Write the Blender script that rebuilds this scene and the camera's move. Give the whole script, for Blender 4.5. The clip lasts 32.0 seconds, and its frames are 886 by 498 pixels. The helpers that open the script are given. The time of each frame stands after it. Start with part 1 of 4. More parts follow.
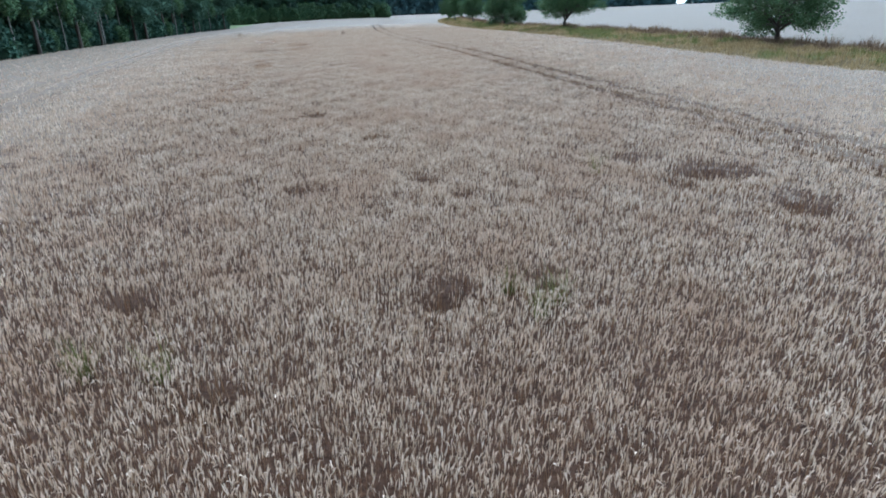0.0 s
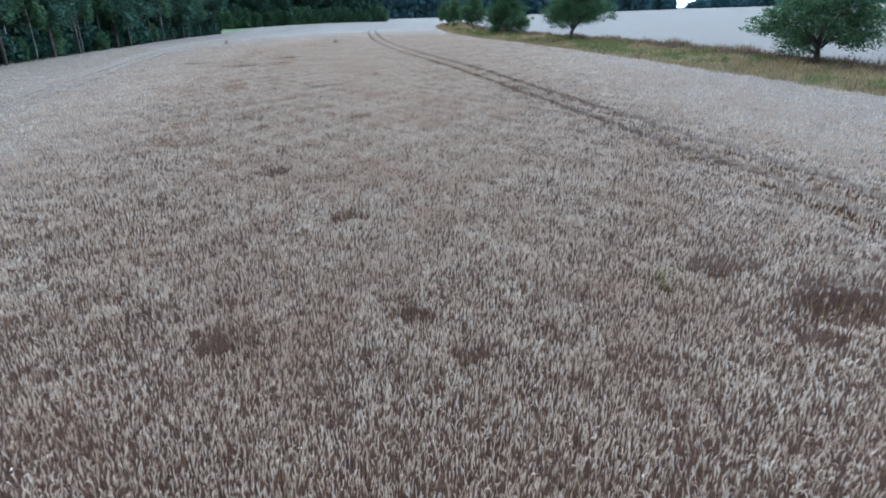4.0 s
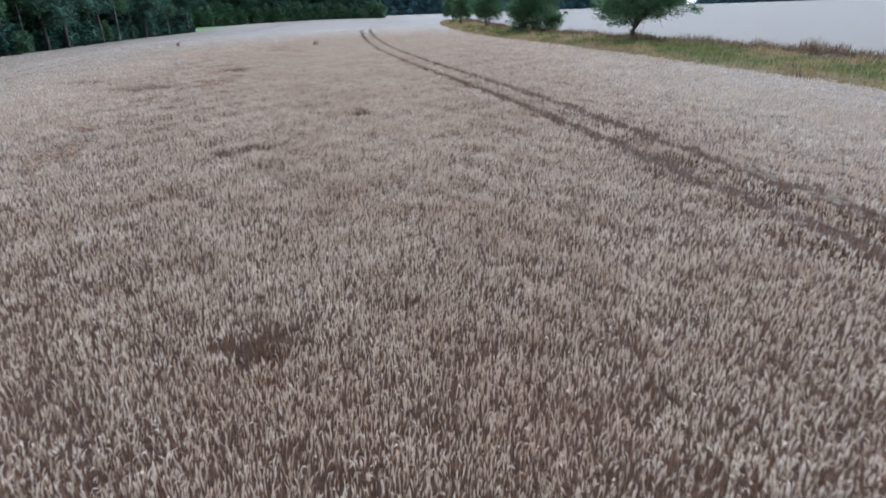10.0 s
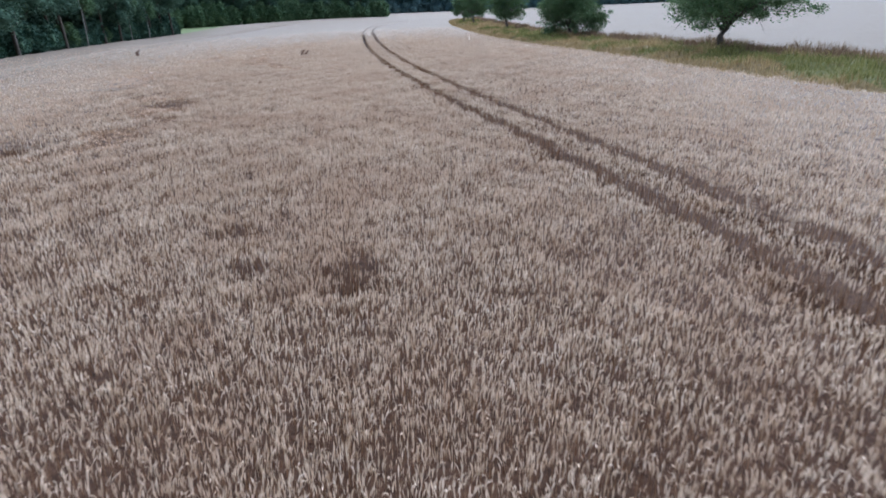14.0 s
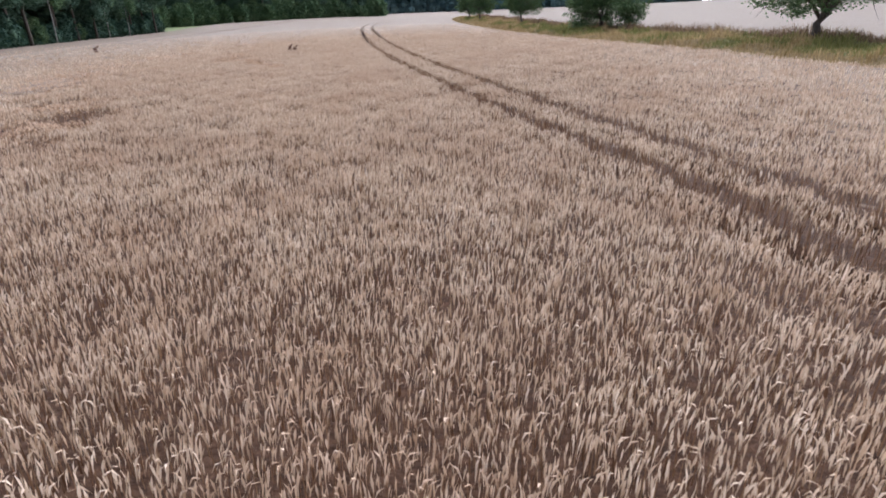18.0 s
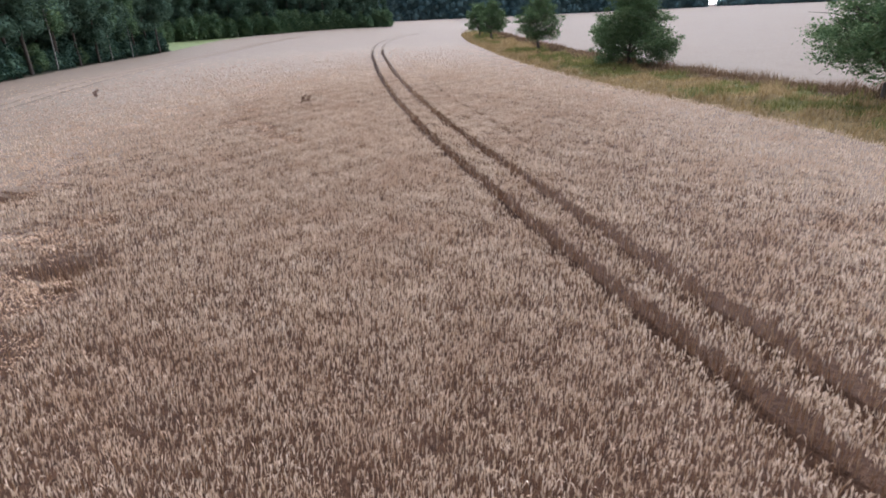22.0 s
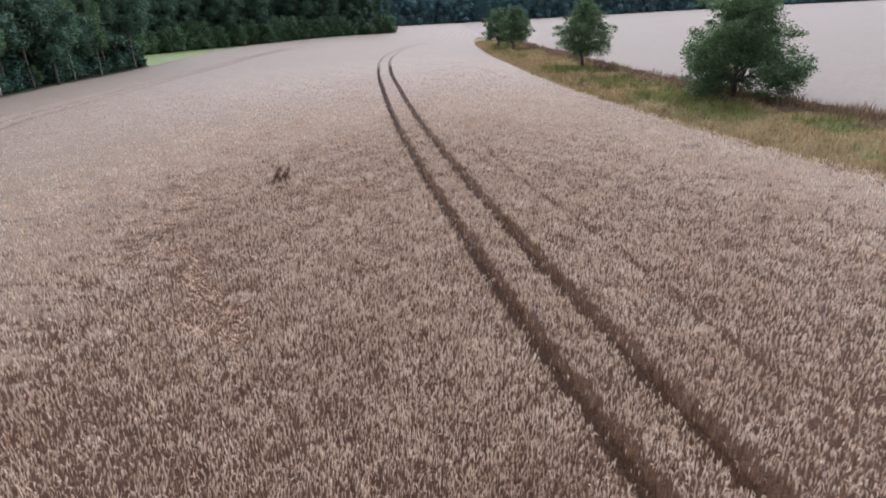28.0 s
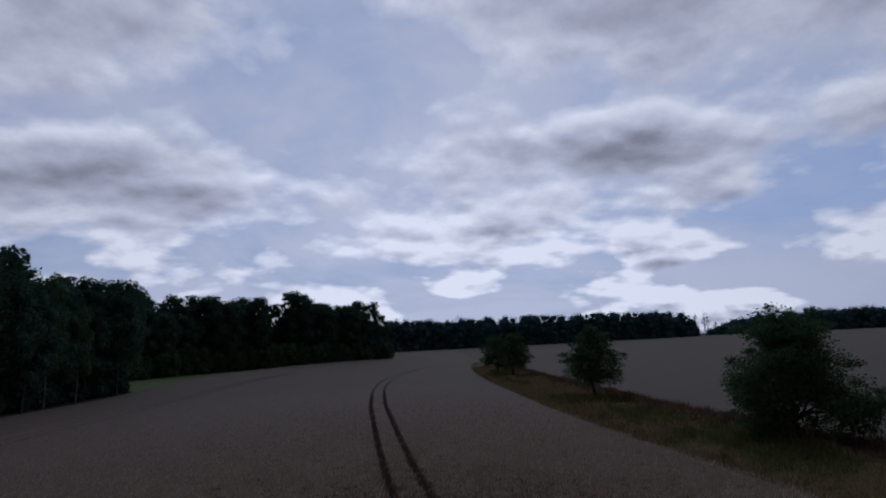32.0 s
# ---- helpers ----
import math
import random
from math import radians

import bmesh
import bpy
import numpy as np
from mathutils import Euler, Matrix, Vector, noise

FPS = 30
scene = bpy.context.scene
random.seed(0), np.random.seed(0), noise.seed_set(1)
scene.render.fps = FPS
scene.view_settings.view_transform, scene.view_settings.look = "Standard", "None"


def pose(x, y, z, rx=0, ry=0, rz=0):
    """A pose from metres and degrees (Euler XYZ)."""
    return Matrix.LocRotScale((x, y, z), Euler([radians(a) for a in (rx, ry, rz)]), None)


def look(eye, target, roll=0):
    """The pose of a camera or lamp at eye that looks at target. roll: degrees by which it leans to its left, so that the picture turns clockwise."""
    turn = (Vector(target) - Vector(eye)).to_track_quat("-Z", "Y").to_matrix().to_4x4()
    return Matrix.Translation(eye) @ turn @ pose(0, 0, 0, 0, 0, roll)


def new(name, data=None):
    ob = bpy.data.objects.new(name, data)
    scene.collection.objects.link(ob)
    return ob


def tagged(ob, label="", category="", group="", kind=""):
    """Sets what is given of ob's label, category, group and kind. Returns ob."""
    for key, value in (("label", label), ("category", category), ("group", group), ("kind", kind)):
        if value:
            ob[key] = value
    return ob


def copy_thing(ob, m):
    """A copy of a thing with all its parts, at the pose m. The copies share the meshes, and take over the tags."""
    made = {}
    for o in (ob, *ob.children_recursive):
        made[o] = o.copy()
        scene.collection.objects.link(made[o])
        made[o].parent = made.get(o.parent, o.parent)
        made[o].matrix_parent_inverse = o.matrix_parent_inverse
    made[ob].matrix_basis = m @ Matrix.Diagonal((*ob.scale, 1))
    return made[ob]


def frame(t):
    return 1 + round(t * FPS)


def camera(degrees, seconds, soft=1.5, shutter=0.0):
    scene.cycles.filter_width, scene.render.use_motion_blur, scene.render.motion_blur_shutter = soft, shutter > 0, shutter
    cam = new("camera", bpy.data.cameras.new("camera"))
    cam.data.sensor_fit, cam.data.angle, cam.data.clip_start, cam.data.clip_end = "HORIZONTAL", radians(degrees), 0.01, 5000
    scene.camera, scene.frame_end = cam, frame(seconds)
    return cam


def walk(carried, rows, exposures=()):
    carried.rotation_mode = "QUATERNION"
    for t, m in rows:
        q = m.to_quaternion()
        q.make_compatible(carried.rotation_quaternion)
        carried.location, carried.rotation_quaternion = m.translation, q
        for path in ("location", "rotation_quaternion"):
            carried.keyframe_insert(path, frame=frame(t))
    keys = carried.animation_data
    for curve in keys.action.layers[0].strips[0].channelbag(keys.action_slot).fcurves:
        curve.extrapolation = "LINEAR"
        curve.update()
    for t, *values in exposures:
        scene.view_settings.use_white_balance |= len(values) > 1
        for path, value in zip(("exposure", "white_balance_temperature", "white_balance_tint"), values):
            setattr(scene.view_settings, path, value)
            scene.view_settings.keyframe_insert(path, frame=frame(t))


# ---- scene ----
cam = camera(76.2, 32.0, soft=1.8, shutter=0.25)
PATH = [
    (0, (-0.005, -8.747, 5.912), (-0.014, -6.909, 5.124), -1.00),
    (0.5, (-0.038, -8.568, 5.966), (-0.046, -6.730, 5.179), -0.88),
    (1, (-0.039, -8.231, 6.186), (-0.048, -6.393, 5.398), -0.85),
    (1.5, (-0.026, -7.734, 6.433), (-0.036, -5.897, 5.643), -0.80),
    (2, (-0.013, -6.886, 6.725), (-0.021, -5.048, 5.934), -0.80),
    (2.5, (-0.009, -5.795, 6.823), (-0.014, -3.956, 6.037), -0.72),
    (4.5, (0.000, 0.001, 6.702), (0.000, 1.842, 5.921), -0.66),
    (5, (0.018, 1.823, 6.703), (0.018, 3.663, 5.919), -0.64),
    (5.5, (0.055, 3.649, 6.605), (0.056, 5.489, 5.822), -0.64),
    (6, (0.097, 5.588, 6.565), (0.098, 7.427, 5.779), -0.80),
    (6.5, (0.095, 7.525, 6.460), (0.096, 9.365, 5.675), -0.73),
    (7, (-0.056, 9.529, 6.490), (-0.053, 11.368, 5.705), -0.84),
    (7.5, (-0.429, 11.703, 6.373), (-0.422, 13.543, 5.588), -0.77),
    (8, (-0.747, 13.853, 6.271), (-0.739, 15.692, 5.485), -0.67),
    (8.5, (-1.032, 15.936, 6.226), (-1.024, 17.775, 5.440), -0.71),
    (9, (-1.295, 18.012, 6.203), (-1.290, 19.849, 5.413), -0.78),
    (9.5, (-1.582, 20.111, 6.202), (-1.577, 21.949, 5.412), -0.77),
    (10, (-1.880, 22.221, 6.127), (-1.876, 24.058, 5.337), -0.78),
    (10.5, (-2.125, 24.187, 6.097), (-2.123, 26.024, 5.306), -0.88),
    (11, (-2.295, 26.249, 6.089), (-2.295, 28.085, 5.297), -0.87),
    (11.5, (-2.433, 28.286, 6.056), (-2.433, 30.122, 5.263), -0.87),
    (12, (-2.681, 30.451, 6.137), (-2.685, 32.286, 5.342), -1.00),
    (12.5, (-2.970, 32.638, 6.299), (-2.974, 34.472, 5.501), -1.03),
    (13, (-3.220, 34.764, 6.386), (-3.226, 36.598, 5.588), -1.04),
    (13.5, (-3.491, 36.781, 6.397), (-3.498, 38.613, 5.597), -1.06),
    (14, (-3.794, 38.828, 6.269), (-3.801, 40.662, 5.472), -1.12),
    (14.5, (-4.095, 40.783, 6.052), (-4.101, 42.618, 5.257), -1.13),
    (15, (-4.389, 42.609, 5.774), (-4.391, 44.446, 4.983), -1.17),
    (15.5, (-4.617, 44.671, 5.812), (-4.619, 46.506, 5.017), -1.17),
    (17.5, (-5.356, 49.106, 5.187), (-5.353, 50.941, 4.392), -1.14),
    (18, (-5.517, 49.331, 4.942), (-5.514, 51.168, 4.150), -1.12),
    (18.5, (-5.670, 49.776, 5.499), (-5.672, 51.614, 4.709), -1.02),
    (19, (-5.799, 50.270, 6.517), (-5.804, 52.109, 5.731), -1.07),
    (19.5, (-6.022, 50.791, 7.336), (-6.026, 52.631, 6.554), -1.16),
    (20, (-6.201, 51.311, 7.599), (-6.205, 53.151, 6.815), -1.16),
    (20.5, (-6.440, 51.913, 7.791), (-6.443, 53.753, 7.007), -1.15),
    (21, (-6.692, 52.644, 7.982), (-6.695, 54.484, 7.199), -1.16),
    (21.5, (-6.992, 53.463, 8.142), (-6.994, 55.303, 7.358), -1.18),
    (22, (-7.176, 54.517, 8.161), (-7.182, 56.358, 7.377), -1.30),
    (22.5, (-7.540, 55.819, 8.286), (-7.548, 57.659, 7.502), -1.35),
    (23, (-7.882, 57.126, 8.298), (-7.891, 58.967, 7.516), -1.41),
    (23.5, (-8.190, 58.506, 8.286), (-8.201, 60.345, 7.501), -1.56),
    (24, (-8.450, 60.073, 8.198), (-8.462, 61.913, 7.413), -1.64),
    (24.5, (-8.537, 61.606, 8.090), (-8.550, 63.446, 7.305), -1.68),
    (25, (-8.635, 63.293, 8.054), (-8.651, 65.131, 7.268), -1.77),
    (25.5, (-8.772, 64.952, 7.952), (-8.788, 66.792, 7.167), -1.87),
    (26, (-8.959, 66.654, 7.871), (-8.972, 68.494, 7.087), -1.81),
    (26.5, (-9.094, 68.271, 8.401), (-9.113, 70.112, 7.618), -1.88),
    (28.5, (-9.916, 74.094, 9.131), (-9.929, 75.937, 8.356), -1.74),
    (29, (-10.086, 75.553, 9.220), (-10.095, 77.396, 8.443), -1.71),
    (29.5, (-10.253, 77.174, 9.197), (-10.259, 79.018, 8.423), -1.64),
    (30, (-10.418, 78.629, 9.218), (-10.417, 80.518, 8.562), -1.64),
    (30.5, (-10.600, 79.786, 9.237), (-10.580, 81.738, 8.802), -1.23),
    (31, (-10.613, 80.185, 9.186), (-10.586, 82.176, 9.002), -1.30),
    (31.5, (-10.540, 80.163, 8.983), (-10.510, 82.157, 9.138), -1.49),
    (32, (-10.147, 80.581, 9.091), (-10.114, 82.556, 9.403), -1.66),
]
EXPOSURES = [
    (0.0, 0.67, 5300, -5),
    (2.0, 0.65, 5100, -5),
    (6.0, 0.65, 5000, -3),
    (8.0, 0.65, 5500, 1),
    (10.0, 0.65, 5450, 1),
    (13.0, 0.67, 5550, 4),
    (15.0, 0.72, 5850, 6),
    (18.0, 0.77, 6520, 12),
    (26.0, 0.74, 6450, 13),
    (30.0, 0.72, 6300, 12),
    (30.6, 0.20, 6750, 15),
    (31.0, -0.52, 6500, 16),
    (31.4, -1.80, 6250, 15),
    (31.7, -2.60, 6000, 15),
    (32.0, -2.85, 5700, 14),
]
walk(cam, [(t, look(eye, target, roll)) for t, eye, target, roll in PATH], EXPOSURES)


# ---- sky and sun ----
def tree_of(owner):
    owner.use_nodes = True
    nt = owner.node_tree
    nt.nodes.clear()
    return nt, nt.nodes.new, nt.links.new


SUN_EL, SUN_AZ = 48.0, 25.0      # degrees; azimuth clockwise from +y
world = bpy.data.worlds.new("sky_world")
scene.world = world
nt, N, L = tree_of(world)
sky = N("ShaderNodeTexSky")
sky.sky_type = 'NISHITA'
sky.sun_disc = False
sky.sun_elevation, sky.sun_rotation = radians(SUN_EL), radians(SUN_AZ)
coord = N("ShaderNodeTexCoord")
sep = N("ShaderNodeSeparateXYZ")
L(coord.outputs["Generated"], sep.inputs[0])


def wmath(op, a, b=None):
    n = N("ShaderNodeMath")
    n.operation = op
    for i, v in enumerate((a, b)):
        if v is None:
            continue
        if isinstance(v, (int, float)):
            n.inputs[i].default_value = v
        else:
            L(v, n.inputs[i])
    return n.outputs[0]


def wnoise(vec, scale, detail, rough, dist=0.0):
    n = N("ShaderNodeTexNoise")
    n.inputs["Scale"].default_value, n.inputs["Detail"].default_value = scale, detail
    n.inputs["Roughness"].default_value, n.inputs["Distortion"].default_value = rough, dist
    L(vec, n.inputs["Vector"])
    return n.outputs["Fac"]


def wramp(fac, stops):
    n = N("ShaderNodeValToRGB")
    els = n.color_ramp.elements
    while len(els) < len(stops):
        els.new(0.5)
    for e, (p, c) in zip(els, stops):
        e.position, e.color = p, (*c, 1)
    L(fac, n.inputs[0])
    return n.outputs[0]


def wmix(fac, a, b):
    n = N("ShaderNodeMix")
    n.data_type = 'RGBA'
    for v, sock in ((fac, n.inputs[0]), (a, n.inputs[6]), (b, n.inputs[7])):
        if isinstance(v, tuple):
            sock.default_value = (*v, 1)
        elif isinstance(v, float):
            sock.default_value = v
        else:
            L(v, sock)
    return n.outputs[2]


# a cloud deck seen in perspective: the direction laid onto a flat layer overhead
high = wmath('MAXIMUM', sep.outputs["Z"], 0.0)
lift = wmath('ADD', high, 0.27)
comb = N("ShaderNodeCombineXYZ")
L(wmath('DIVIDE', sep.outputs["X"], lift), comb.inputs[0])
L(wmath('DIVIDE', sep.outputs["Y"], lift), comb.inputs[1])
flat = comb.outputs[0]


def scaled(vec, k):
    n = N("ShaderNodeVectorMath")
    n.operation = 'SCALE'
    L(vec, n.inputs[0])
    if isinstance(k, float):
        n.inputs["Scale"].default_value = k
    else:
        L(k, n.inputs["Scale"])
    return n.outputs[0]


def heap(vec):
    """Thickness of the heaped cloud: broad banks with rounded puffs."""
    v = N("ShaderNodeTexVoronoi")
    v.feature = 'SMOOTH_F1'
    v.inputs["Scale"].default_value, v.inputs["Smoothness"].default_value, v.inputs["Detail"].default_value = 2.7, 0.35, 2.0
    L(vec, v.inputs["Vector"])
    banks = wmath('ADD', wmath('MULTIPLY', wnoise(vec, 0.7, 2.0, 0.5), 0.50), wmath('MULTIPLY', wnoise(vec, 2.2, 7.0, 0.58), 0.36))
    return wmath('ADD', banks, wmath('MULTIPLY', wmath('SUBTRACT', 0.85, v.outputs["Distance"]), 0.16))


# the large banks and gaps ahead: sideways, up, their half sizes, thickness
ahead = wmath('MAXIMUM', sep.outputs["Y"], 0.05)
across, upward = wmath('DIVIDE', sep.outputs["X"], ahead), wmath('DIVIDE', high, ahead)
BANKS = [(-0.66, 0.31, 0.30, 0.055, 0.11), (0.36, 0.33, 0.26, 0.05, 0.07), (0.42, 0.62, 0.26, 0.07, 0.12), (-0.68, 0.60, 0.24, 0.08, 0.10),
         (-0.05, 0.48, 0.36, 0.11, -0.13), (0.58, 0.19, 0.07, 0.025, -0.14), (-0.10, 0.27, 0.22, 0.05, -0.05), (0.40, 0.15, 0.20, 0.04, 0.06)]


def gather(start):
    total = start
    for u, v, su, sv, amount in BANKS:
        a, b = wmath('DIVIDE', wmath('SUBTRACT', across, u), su), wmath('DIVIDE', wmath('SUBTRACT', upward, v), sv)
        r2 = wmath('ADD', wmath('MULTIPLY', a, a), wmath('MULTIPLY', b, b))
        total = wmath('ADD', total, wmath('MULTIPLY', wmath('EXPONENT', wmath('MULTIPLY', r2, -1.0)), amount))
    return total


puffs = heap(flat)
thick = gather(puffs)
# bright rims above, grey undersides below
rim = wmath('SUBTRACT', puffs, heap(scaled(flat, 0.965)))
# heaped clouds low over the horizon, bright on top
low = wmath('MULTIPLY', wmath('MINIMUM', wmath('MULTIPLY', upward, 30.0), 1.0), wmath('MAXIMUM', wmath('SUBTRACT', 1.0, wmath('MULTIPLY', upward, 4.2)), 0.0))


def cumulus(shift):
    c = N("ShaderNodeCombineXYZ")
    L(across, c.inputs[0])
    L(wmath('MULTIPLY', wmath('ADD', upward, shift), 2.4), c.inputs[1])
    v = N("ShaderNodeTexVoronoi")
    v.feature = 'SMOOTH_F1'
    v.inputs["Scale"].default_value, v.inputs["Smoothness"].default_value, v.inputs["Detail"].default_value = 6.0, 0.5, 3.0
    L(c.outputs[0], v.inputs["Vector"])
    return wmath('ADD', wmath('SUBTRACT', 0.5, v.outputs["Distance"]), wmath('MULTIPLY', wnoise(c.outputs[0], 5.0, 8.0, 0.6), 0.9))


tops = wmath('MULTIPLY', wmath('SUBTRACT', cumulus(0.0), cumulus(0.018)), low)
thick = wmath('ADD', thick, wmath('MULTIPLY', wmath('MULTIPLY', wmath('SUBTRACT', cumulus(0.0), 0.08), low), 0.62))
veil = wramp(wnoise(flat, 0.9, 6.0, 0.6, 0.3), [(0.32, (0.1, 0.1, 0.1)), (0.55, (1, 1, 1))])
mask = wramp(thick, [(0.350, (0, 0, 0)), (0.425, (1, 1, 1))])
tone = wmath('ADD', wmath('ADD', wmath('MULTIPLY', rim, 4.0), wmath('ADD', wmath('MULTIPLY', tops, 2.4), wmath('MULTIPLY', low, 0.75))), wmath('SUBTRACT', 1.66, wmath('MULTIPLY', thick, 2.3)))
shade = wramp(tone, [(0.25, (0.42, 0.42, 0.49)), (0.56, (0.80, 0.81, 0.92)), (0.92, (1.36, 1.36, 1.42))])
# the cloud is brighter on the side of the hidden sun
glow = wmath('MAXIMUM', wmath('ADD', 1.2, wmath('MULTIPLY', sep.outputs["Y"], 2.75)), 0.3)
clear = scaled(wmix(0.75, sky.outputs[0], (2.5, 3.4, 5.6)), 0.55)
haze = wmix(veil, clear, scaled(wmix(0.0, (0.84, 0.88, 1.03), (0.84, 0.88, 1.03)), glow))
bg = N("ShaderNodeBackground")
L(wmix(mask, haze, scaled(shade, glow)), bg.inputs[0])
bg.inputs[1].default_value = 1.0
L(bg.outputs[0], N("ShaderNodeOutputWorld").inputs[0])

sun_data = bpy.data.lights.new("sun", 'SUN')
sun_data.energy, sun_data.angle, sun_data.color = 0.8, radians(20), (1.0, 0.96, 0.90)
sun = new("sun", sun_data)
sun.rotation_euler = (radians(90 - SUN_EL), 0, radians(180 - SUN_AZ))


# ---- materials ----
def material(name, colours, scale=1.0, detail=4.0, rough=0.85, bump=0.0, bump_scale=30.0, island=0.0, big=0.0, big_scale=0.08,
             big_colour=(0.3, 0.2, 0.14), stretch=(1, 1, 1), shine=0.25, thin=0.0):
    """Colour ramp over noise at one scale, a second, larger noise that tints towards big_colour, and a random brightness per piece."""
    mat = bpy.data.materials.new(name)
    nt, N, L = tree_of(mat)
    out, bsdf = N("ShaderNodeOutputMaterial"), N("ShaderNodeBsdfPrincipled")
    bsdf.inputs["Roughness"].default_value = rough
    bsdf.inputs["Specular IOR Level"].default_value = shine
    tc = N("ShaderNodeTexCoord")
    mp = N("ShaderNodeMapping")
    mp.inputs["Scale"].default_value = stretch
    L(tc.outputs["Object"], mp.inputs[0])
    n1 = N("ShaderNodeTexNoise")
    n1.inputs["Scale"].default_value, n1.inputs["Detail"].default_value, n1.inputs["Roughness"].default_value = scale, detail, 0.65
    L(mp.outputs[0], n1.inputs["Vector"])
    ramp = N("ShaderNodeValToRGB")
    els = ramp.color_ramp.elements
    while len(els) < len(colours):
        els.new(0.5)
    for i, (e, c) in enumerate(zip(els, colours)):
        e.position, e.color = 0.3 + 0.4 * i / max(1, len(colours) - 1), (*c, 1)
    fac = n1.outputs["Fac"]
    if island:
        geo = N("ShaderNodeNewGeometry")
        m = N("ShaderNodeMix")
        m.inputs[0].default_value = island
        L(fac, m.inputs[2])
        mr = N("ShaderNodeMapRange")
        mr.inputs[3].default_value, mr.inputs[4].default_value = 0.25, 0.75
        L(geo.outputs["Random Per Island"], mr.inputs[0])
        L(mr.outputs[0], m.inputs[3])
        fac = m.outputs[0]
    L(fac, ramp.inputs[0])
    colour = ramp.outputs[0]
    if big:
        n2 = N("ShaderNodeTexNoise")
        n2.inputs["Scale"].default_value, n2.inputs["Detail"].default_value = big_scale, 5.0
        L(tc.outputs["Object"], n2.inputs["Vector"])
        r2 = N("ShaderNodeMapRange")
        r2.inputs[1].default_value, r2.inputs[2].default_value, r2.inputs[4].default_value = 0.45, 0.68, big
        L(n2.outputs["Fac"], r2.inputs[0])
        mx = N("ShaderNodeMix")
        mx.data_type = 'RGBA'
        L(r2.outputs[0], mx.inputs[0])
        L(colour, mx.inputs[6])
        mx.inputs[7].default_value = (*big_colour, 1)
        colour = mx.outputs[2]
    L(colour, bsdf.inputs["Base Color"])
    if bump:
        n3 = N("ShaderNodeTexNoise")
        n3.inputs["Scale"].default_value, n3.inputs["Detail"].default_value = bump_scale, 3.0
        L(tc.outputs["Object"], n3.inputs["Vector"])
        b = N("ShaderNodeBump")
        b.inputs["Strength"].default_value, b.inputs["Distance"].default_value = bump, 0.05
        L(n3.outputs["Fac"], b.inputs["Height"])
        L(b.outputs[0], bsdf.inputs["Normal"])
    if thin:
        tr, mix = N("ShaderNodeBsdfTranslucent"), N("ShaderNodeMixShader")
        L(colour, tr.inputs[0])
        mix.inputs[0].default_value = thin
        L(bsdf.outputs[0], mix.inputs[1])
        L(tr.outputs[0], mix.inputs[2])
        L(mix.outputs[0], out.inputs[0])
    else:
        L(bsdf.outputs[0], out.inputs[0])
    return mat


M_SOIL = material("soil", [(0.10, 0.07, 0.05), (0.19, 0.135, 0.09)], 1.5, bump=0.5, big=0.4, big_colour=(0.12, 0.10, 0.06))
# sheets without modelled ears: shade among the ears is put into their colour
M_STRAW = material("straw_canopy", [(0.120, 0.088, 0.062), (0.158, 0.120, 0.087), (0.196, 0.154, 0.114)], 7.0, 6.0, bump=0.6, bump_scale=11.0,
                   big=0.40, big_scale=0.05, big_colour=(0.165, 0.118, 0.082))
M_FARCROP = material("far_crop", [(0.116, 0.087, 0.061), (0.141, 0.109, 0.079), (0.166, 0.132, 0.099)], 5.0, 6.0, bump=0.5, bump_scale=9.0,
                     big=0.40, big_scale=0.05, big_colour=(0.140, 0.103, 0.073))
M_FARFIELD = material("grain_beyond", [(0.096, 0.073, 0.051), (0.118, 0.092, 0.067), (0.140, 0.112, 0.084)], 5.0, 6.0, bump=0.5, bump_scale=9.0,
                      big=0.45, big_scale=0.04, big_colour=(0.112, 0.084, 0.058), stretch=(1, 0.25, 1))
# floor below the ears: brown straw, gap shade put into its dark colour
M_LITTER_SHADED = material("shaded_straw_floor", [(0.025, 0.011, 0.005), (0.056, 0.027, 0.014), (0.100, 0.052, 0.028)], 9.0, 6.0, bump=1.0, bump_scale=14.0)
# half of that painted gap shade, easing into the far sheets
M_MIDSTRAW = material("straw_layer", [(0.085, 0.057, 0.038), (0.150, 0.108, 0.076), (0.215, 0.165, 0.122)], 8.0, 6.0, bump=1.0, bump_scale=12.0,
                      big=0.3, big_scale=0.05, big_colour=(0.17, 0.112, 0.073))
M_EAR = material("ears", [(0.34, 0.236, 0.152), (0.57, 0.444, 0.330), (0.72, 0.602, 0.478)], 1.1, island=0.55, big=0.50, big_scale=0.35,
                 big_colour=(0.44, 0.296, 0.200), rough=0.75, thin=0.25)
M_LODGED = material("lodged_straw", [(0.29, 0.178, 0.106), (0.47, 0.318, 0.208), (0.62, 0.466, 0.334)], 1.6, island=0.60, rough=0.75, thin=0.2)
# brown straw, lowered in tone for the shade between the ears
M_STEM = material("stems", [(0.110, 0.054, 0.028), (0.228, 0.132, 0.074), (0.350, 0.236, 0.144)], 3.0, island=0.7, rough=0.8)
M_TURF_TAN = material("turf_dry", [(0.060, 0.046, 0.020), (0.130, 0.095, 0.044), (0.215, 0.155, 0.076)], 2.6, 7.0, bump=1.0, bump_scale=9.0, shine=0.1)
M_TURF_GREEN = material("turf_green", [(0.040, 0.044, 0.014), (0.088, 0.088, 0.028), (0.150, 0.132, 0.052)], 2.6, 7.0, bump=1.0, bump_scale=9.0, shine=0.1)
